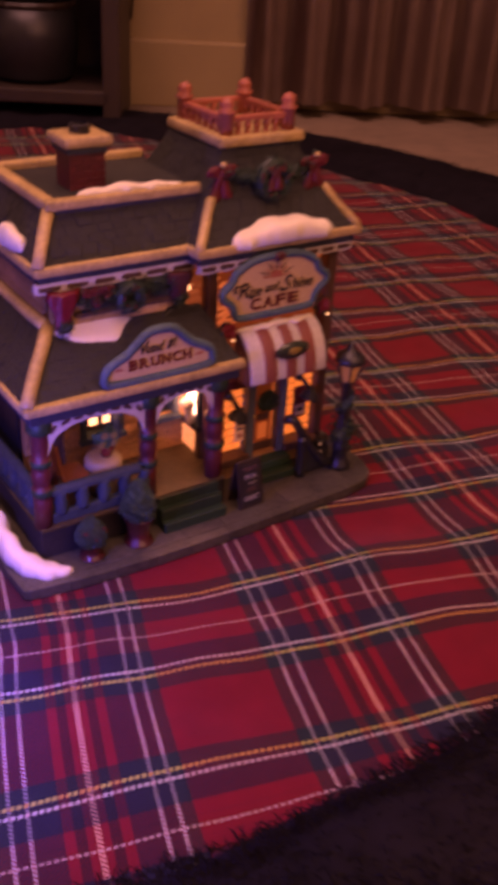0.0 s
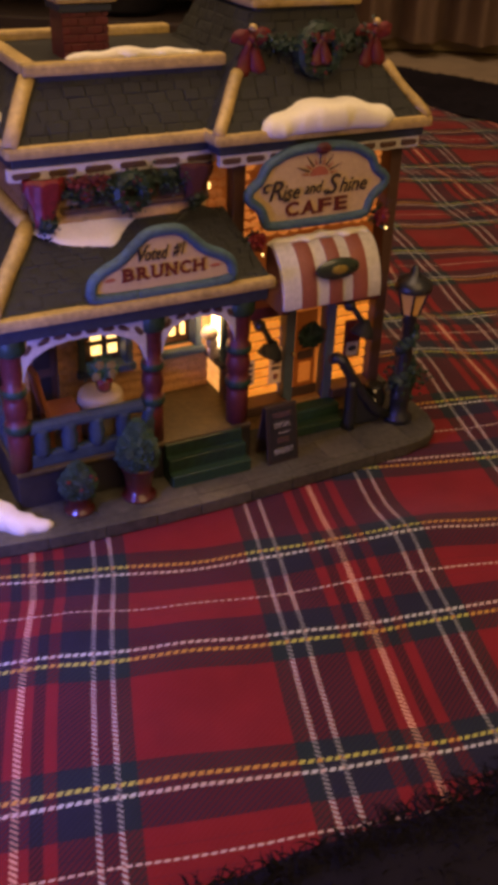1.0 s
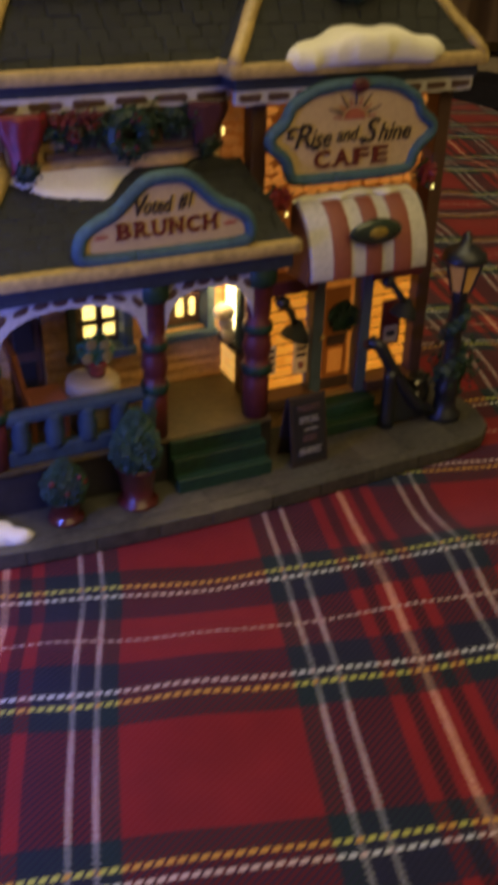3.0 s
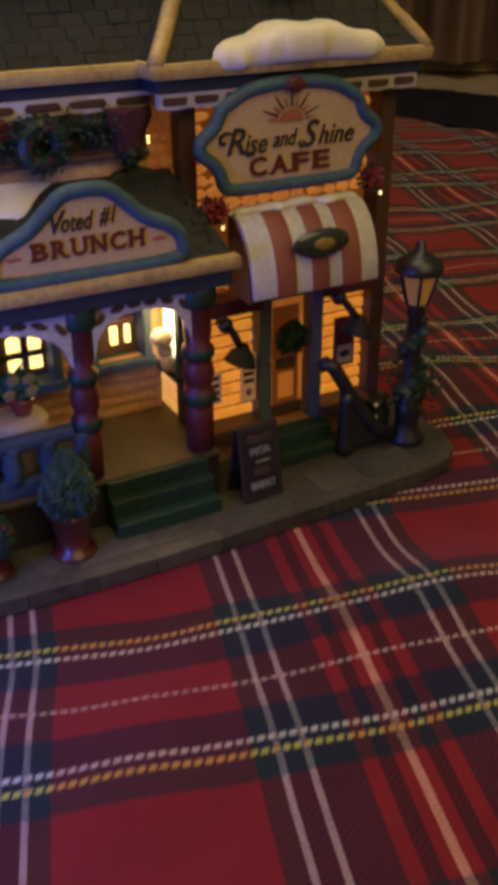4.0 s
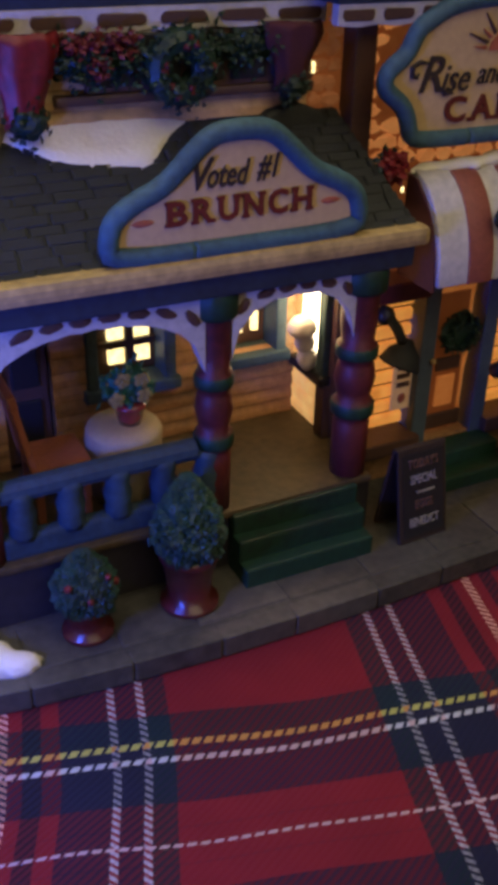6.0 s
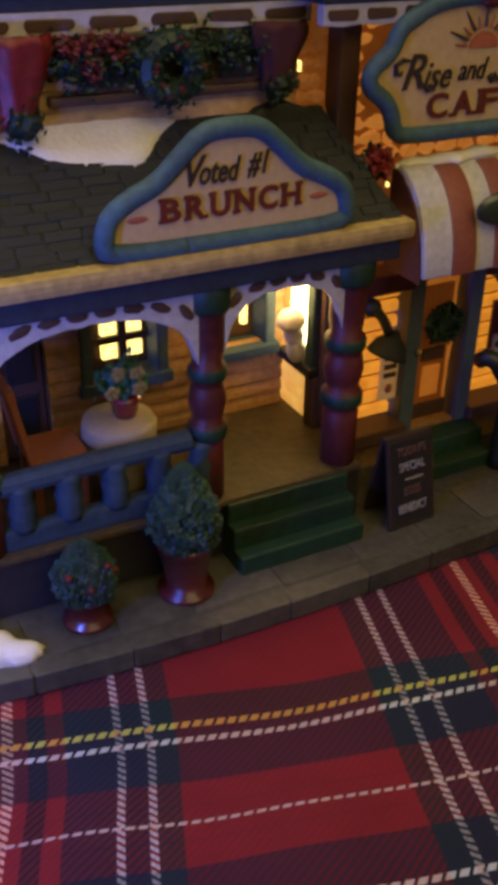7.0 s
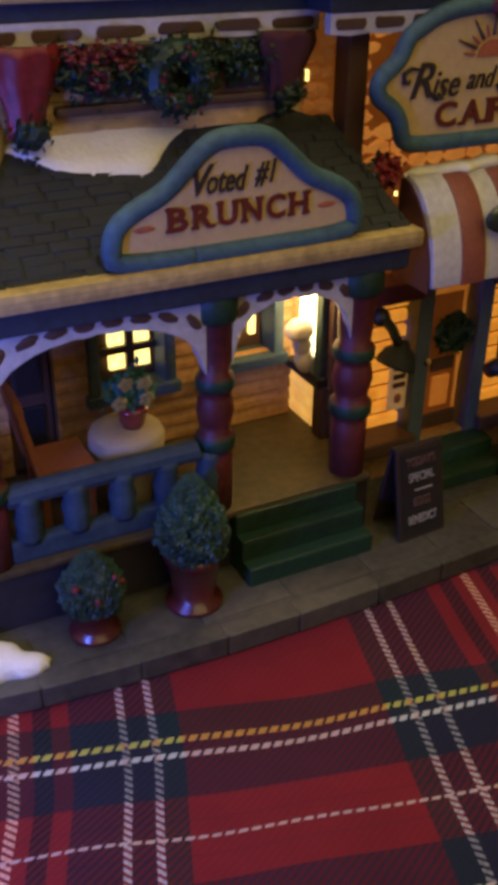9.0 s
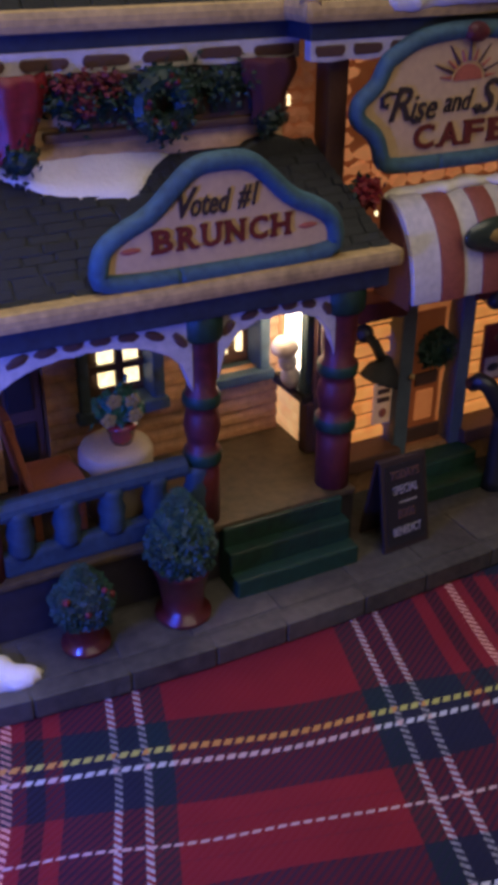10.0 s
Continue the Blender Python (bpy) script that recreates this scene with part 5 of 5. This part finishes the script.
def table():
    own = thing("round_table", -0.5, 2.1, 2.6, "round table draped with a cream tablecloth on the porch", "table")
    n = 28
    rings = []
    for r, z in ((0.9, 2.62), (0.95, 3.4), (1.0, 4.2), (1.03, 4.62), (0.97, 4.75), (0.5, 4.78), (0.02, 4.78)):
        rings.append([(-0.5 + r * (1 + (0.05 * math.sin(7 * 6.283 * k / n) if z < 4.3 else 0)) * math.cos(6.283 * k / n), 2.1 + r * (1 + (0.05 * math.sin(7 * 6.283 * k / n) if z < 4.3 else 0)) * math.sin(6.283 * k / n), z) for k in range(n)])
    part("tablecloth", hull(rings), CLOTH, own, "cream cloth hanging in folds", True)
    fl = thing("flower_pot", -0.3, 2.1, 4.78, "small maroon flower pot with green leaves on the table", "flower pot")
    part("pot", lathe([(0.3, 4.78), (0.36, 5.0), (0.42, 5.25), (0.46, 5.3), (0.44, 5.4), (0.3, 5.42)], -0.3, 2.1, 14), MAROONGLOSS, fl, "", True)
    bm = ring_of_leaves((-0.35, 2.1, 5.9), 0.32, 0.36, 0, 200, 61, 0.3)
    lump(-0.35, 2.1, 5.8, 0.3, 0.3, 0.42, 3, 0.3, 2, bm)
    stuff(part("foliage", bm, FLOWERLEAF, fl))
    for x, z in ((-0.62, 6.28), (-0.05, 5.75), (-0.8, 5.75), (-0.1, 6.2)):
        bm = bmesh.new()
        for k in range(5):
            a = k * 1.2566 + x
            lump(x + 0.13 * math.cos(a), 1.62, z + 0.13 * math.sin(a), 0.1, 0.05, 0.1, k, 0.2, 2, bm)
        lump(x, 1.57, z, 0.06, 0.05, 0.06, 1, 0, 1, bm)
        part("blossom", bm, YELLOWPETAL, fl, "pale yellow flower", True)


def chair():
    own = thing("porch_chair", -2.4, 2.2, 2.6, "reddish-brown wooden porch chair beside the table", "chair")
    part("seat", box(-3.1, -1.6, 1.5, 3.0, 4.05, 4.3), WOOD, own)
    for k, y in enumerate((-0.68, -0.05, 0.58)):
        bm = box(-0.09, 0.09, y - 0.16, y + 0.16, 0, 2.2)
        bm.transform(Matrix.Translation((-3.1, 2.25, 4.2)) @ Matrix.Rotation(-0.18, 4, "Y"))
        part("slat", bm, WOOD, own)
    bm = box(-0.11, 0.11, -0.88, 0.78, 1.95, 2.35)
    bm.transform(Matrix.Translation((-3.1, 2.25, 4.2)) @ Matrix.Rotation(-0.18, 4, "Y"))
    part("top_rail", bm, WOOD, own)
    for x in (-3.0, -1.75):
        for y in (1.6, 2.85):
            part("leg", box(x - 0.1, x + 0.1, y - 0.1, y + 0.1, 2.6, 4.08, 0.03), WOOD, own)


def street_lamp():
    x, y, z = 14.9, 0.3, 0.64
    own = thing("street_lamp", x, y, z, "black street lamp with a lantern on the kerb", "street lamp")
    part("post", lathe([(0.75, z), (0.72, 0.95), (0.5, 1.15), (0.48, 1.9), (0.55, 2.0), (0.45, 2.2), (0.34, 4.9), (0.3, 6.1), (0.4, 6.3), (0.3, 6.5), (0.42, 6.65)], x, y, 12), BLACKGLOSS, own, "", True)
    ln = part("lantern", hull([[(x + r * math.cos(a), y + r * math.sin(a), q) for a in [k * math.pi / 3 for k in range(6)]] for r, q in ((0.42, 6.65), (0.78, 7.95))]), AMBER, own, "amber lantern glass")
    for k in range(6):
        a = k * math.pi / 3
        part("bar", tube([(x + 0.44 * math.cos(a), y + 0.44 * math.sin(a), 6.62), (x + 0.81 * math.cos(a), y + 0.81 * math.sin(a), 7.98)], 0.07, 5), BLACKGLOSS, ln)
    part("roof", lathe([(0.92, 7.9), (0.95, 8.0), (0.86, 8.3), (0.5, 8.55), (0.24, 8.65), (0.2, 9.0), (0.06, 9.15)], x, y, 12), BLACKGLOSS, own, "", True)
    bm = ring_of_leaves((x + 0.3, y + 0.2, 3.0), 0.45, 0.8, 0, 300, 71, 0.28)
    lump(x + 0.3, y + 0.3, 2.7, 0.7, 0.5, 1.2, 4, 0.35, 3, bm)
    for k in range(15):
        a, z2 = k * 0.9, 2.0 + k * 0.27
        lump(x + 0.3 * math.cos(a), y + 0.3 * math.sin(a), z2, 0.42 - 0.01 * k, 0.4, 0.3, k, 0.4, 2, bm)
    stuff(part("garland", bm, LEAF, own, "green garland wrapped round the post"))


def handrail():
    own = thing("handrail", 12.3, 0.6, 0.64, "dark cast handrail beside the cafe steps", "handrail")
    part("rail", tube([(11.25, 1.3, 4.35), (11.3, 1.0, 4.6), (11.6, 0.85, 4.4), (12.1, 0.7, 3.5), (12.7, 0.55, 2.5), (13.4, 0.4, 1.6), (14.1, 0.25, 1.1)], [0.26, 0.3, 0.29, 0.28, 0.28, 0.28, 0.25], 10), BLACKGLOSS, own, "", True)
    part("post", lathe([(0.38, 0.64), (0.36, 1.0), (0.3, 1.2), (0.28, 2.9), (0.3, 3.3)], 12.1, 0.65, 10), BLACKGLOSS, own, "", True)
    part("panel", prism([(12.2, 0.8), (12.2, 2.9), (12.9, 2.0), (13.9, 1.0), (13.9, 0.8)], 0.45, 0.6, 0.04), BLACKGLOSS, own)
    ur = thing("urn", 13.9, 1.2, 0.62, "dark glazed urn beside the lamp", "urn")
    part("body", lathe([(0.4, 0.62), (0.32, 0.8), (0.6, 1.4), (0.65, 1.9), (0.45, 2.3), (0.5, 2.45), (0.3, 2.45)], 13.9, 1.2, 14), BLACKGLOSS, ur, "", True)
    dots("snow_speck", [(13.6, 0.72, 2.35), (13.55, 0.58, 1.9), (13.56, 0.58, 1.72)], 0.08, SNOW, ur, "small white speck")


def chalkboard():
    own = thing("chalkboard_sign", 7.5, -0.4, 0.64, "black chalkboard sandwich sign standing on the walk", "sign")
    lean = math.degrees(math.atan2(0.62, 2.9))
    m = Matrix.Translation((7.48, -0.95, 0.68)) @ Matrix.Rotation(radians(-lean), 4, "X") @ Matrix.Rotation(radians(4), 4, "Z")
    for name, flip in (("front_board", 1), ("back_board", -1)):
        bm = box(-0.86, 0.86, -0.06, 0.06, 0, 2.9, 0.03)
        mm = m if flip == 1 else Matrix.Translation((7.48, 0.32, 0.68)) @ Matrix.Rotation(radians(lean), 4, "X")
        bm.transform(mm)
        q = part(name, bm, FRAME, own)
        if flip == 1:
            bm = box(-0.72, 0.72, -0.09, -0.05, 0.18, 2.72, 0)
            bm.transform(m)
            part("slate", bm, DARK, q)
            for k, (a, c, d) in enumerate((("TODAY'S", 2.4, DULLINK), ("SPECIAL", 1.92, CHALK), ("EGGS", 1.14, DULLINK), ("BENEDICT", 0.6, CHALK))):
                t = text("lettering", a, 0.38, d, own, 0, 0, 0, 0, 0.6 if len(a) > 7 else 0.7, 0, 0.0)
                t.data.transform(Matrix.Scale(U, 4) @ m @ Matrix.Translation((0, -0.1, c)) @ Matrix.Scale(1 / U, 4))
            bm = box(-0.25, 0.4, -0.11, -0.08, 1.5, 1.55, 0)
            bm.transform(m)
            part("bar", bm, CHALK, q)


def figurine():
    bm = lump(5.5, 3.3, 6.0, 0.42, 0.4, 0.38, 1, 0.12, 3)
    lump(5.62, 3.3, 5.5, 0.3, 0.28, 0.34, 1, 0.1, 3, bm)
    lump(5.72, 3.3, 5.0, 0.3, 0.3, 0.42, 1, 0.12, 3, bm)
    own = part("figurine", bm, FIGURE, None, "", True)
    tagged(own, "small pale plain figurine on the window sill", "figurine")


table()
chair()
street_lamp()
handrail()
chalkboard()
figurine()
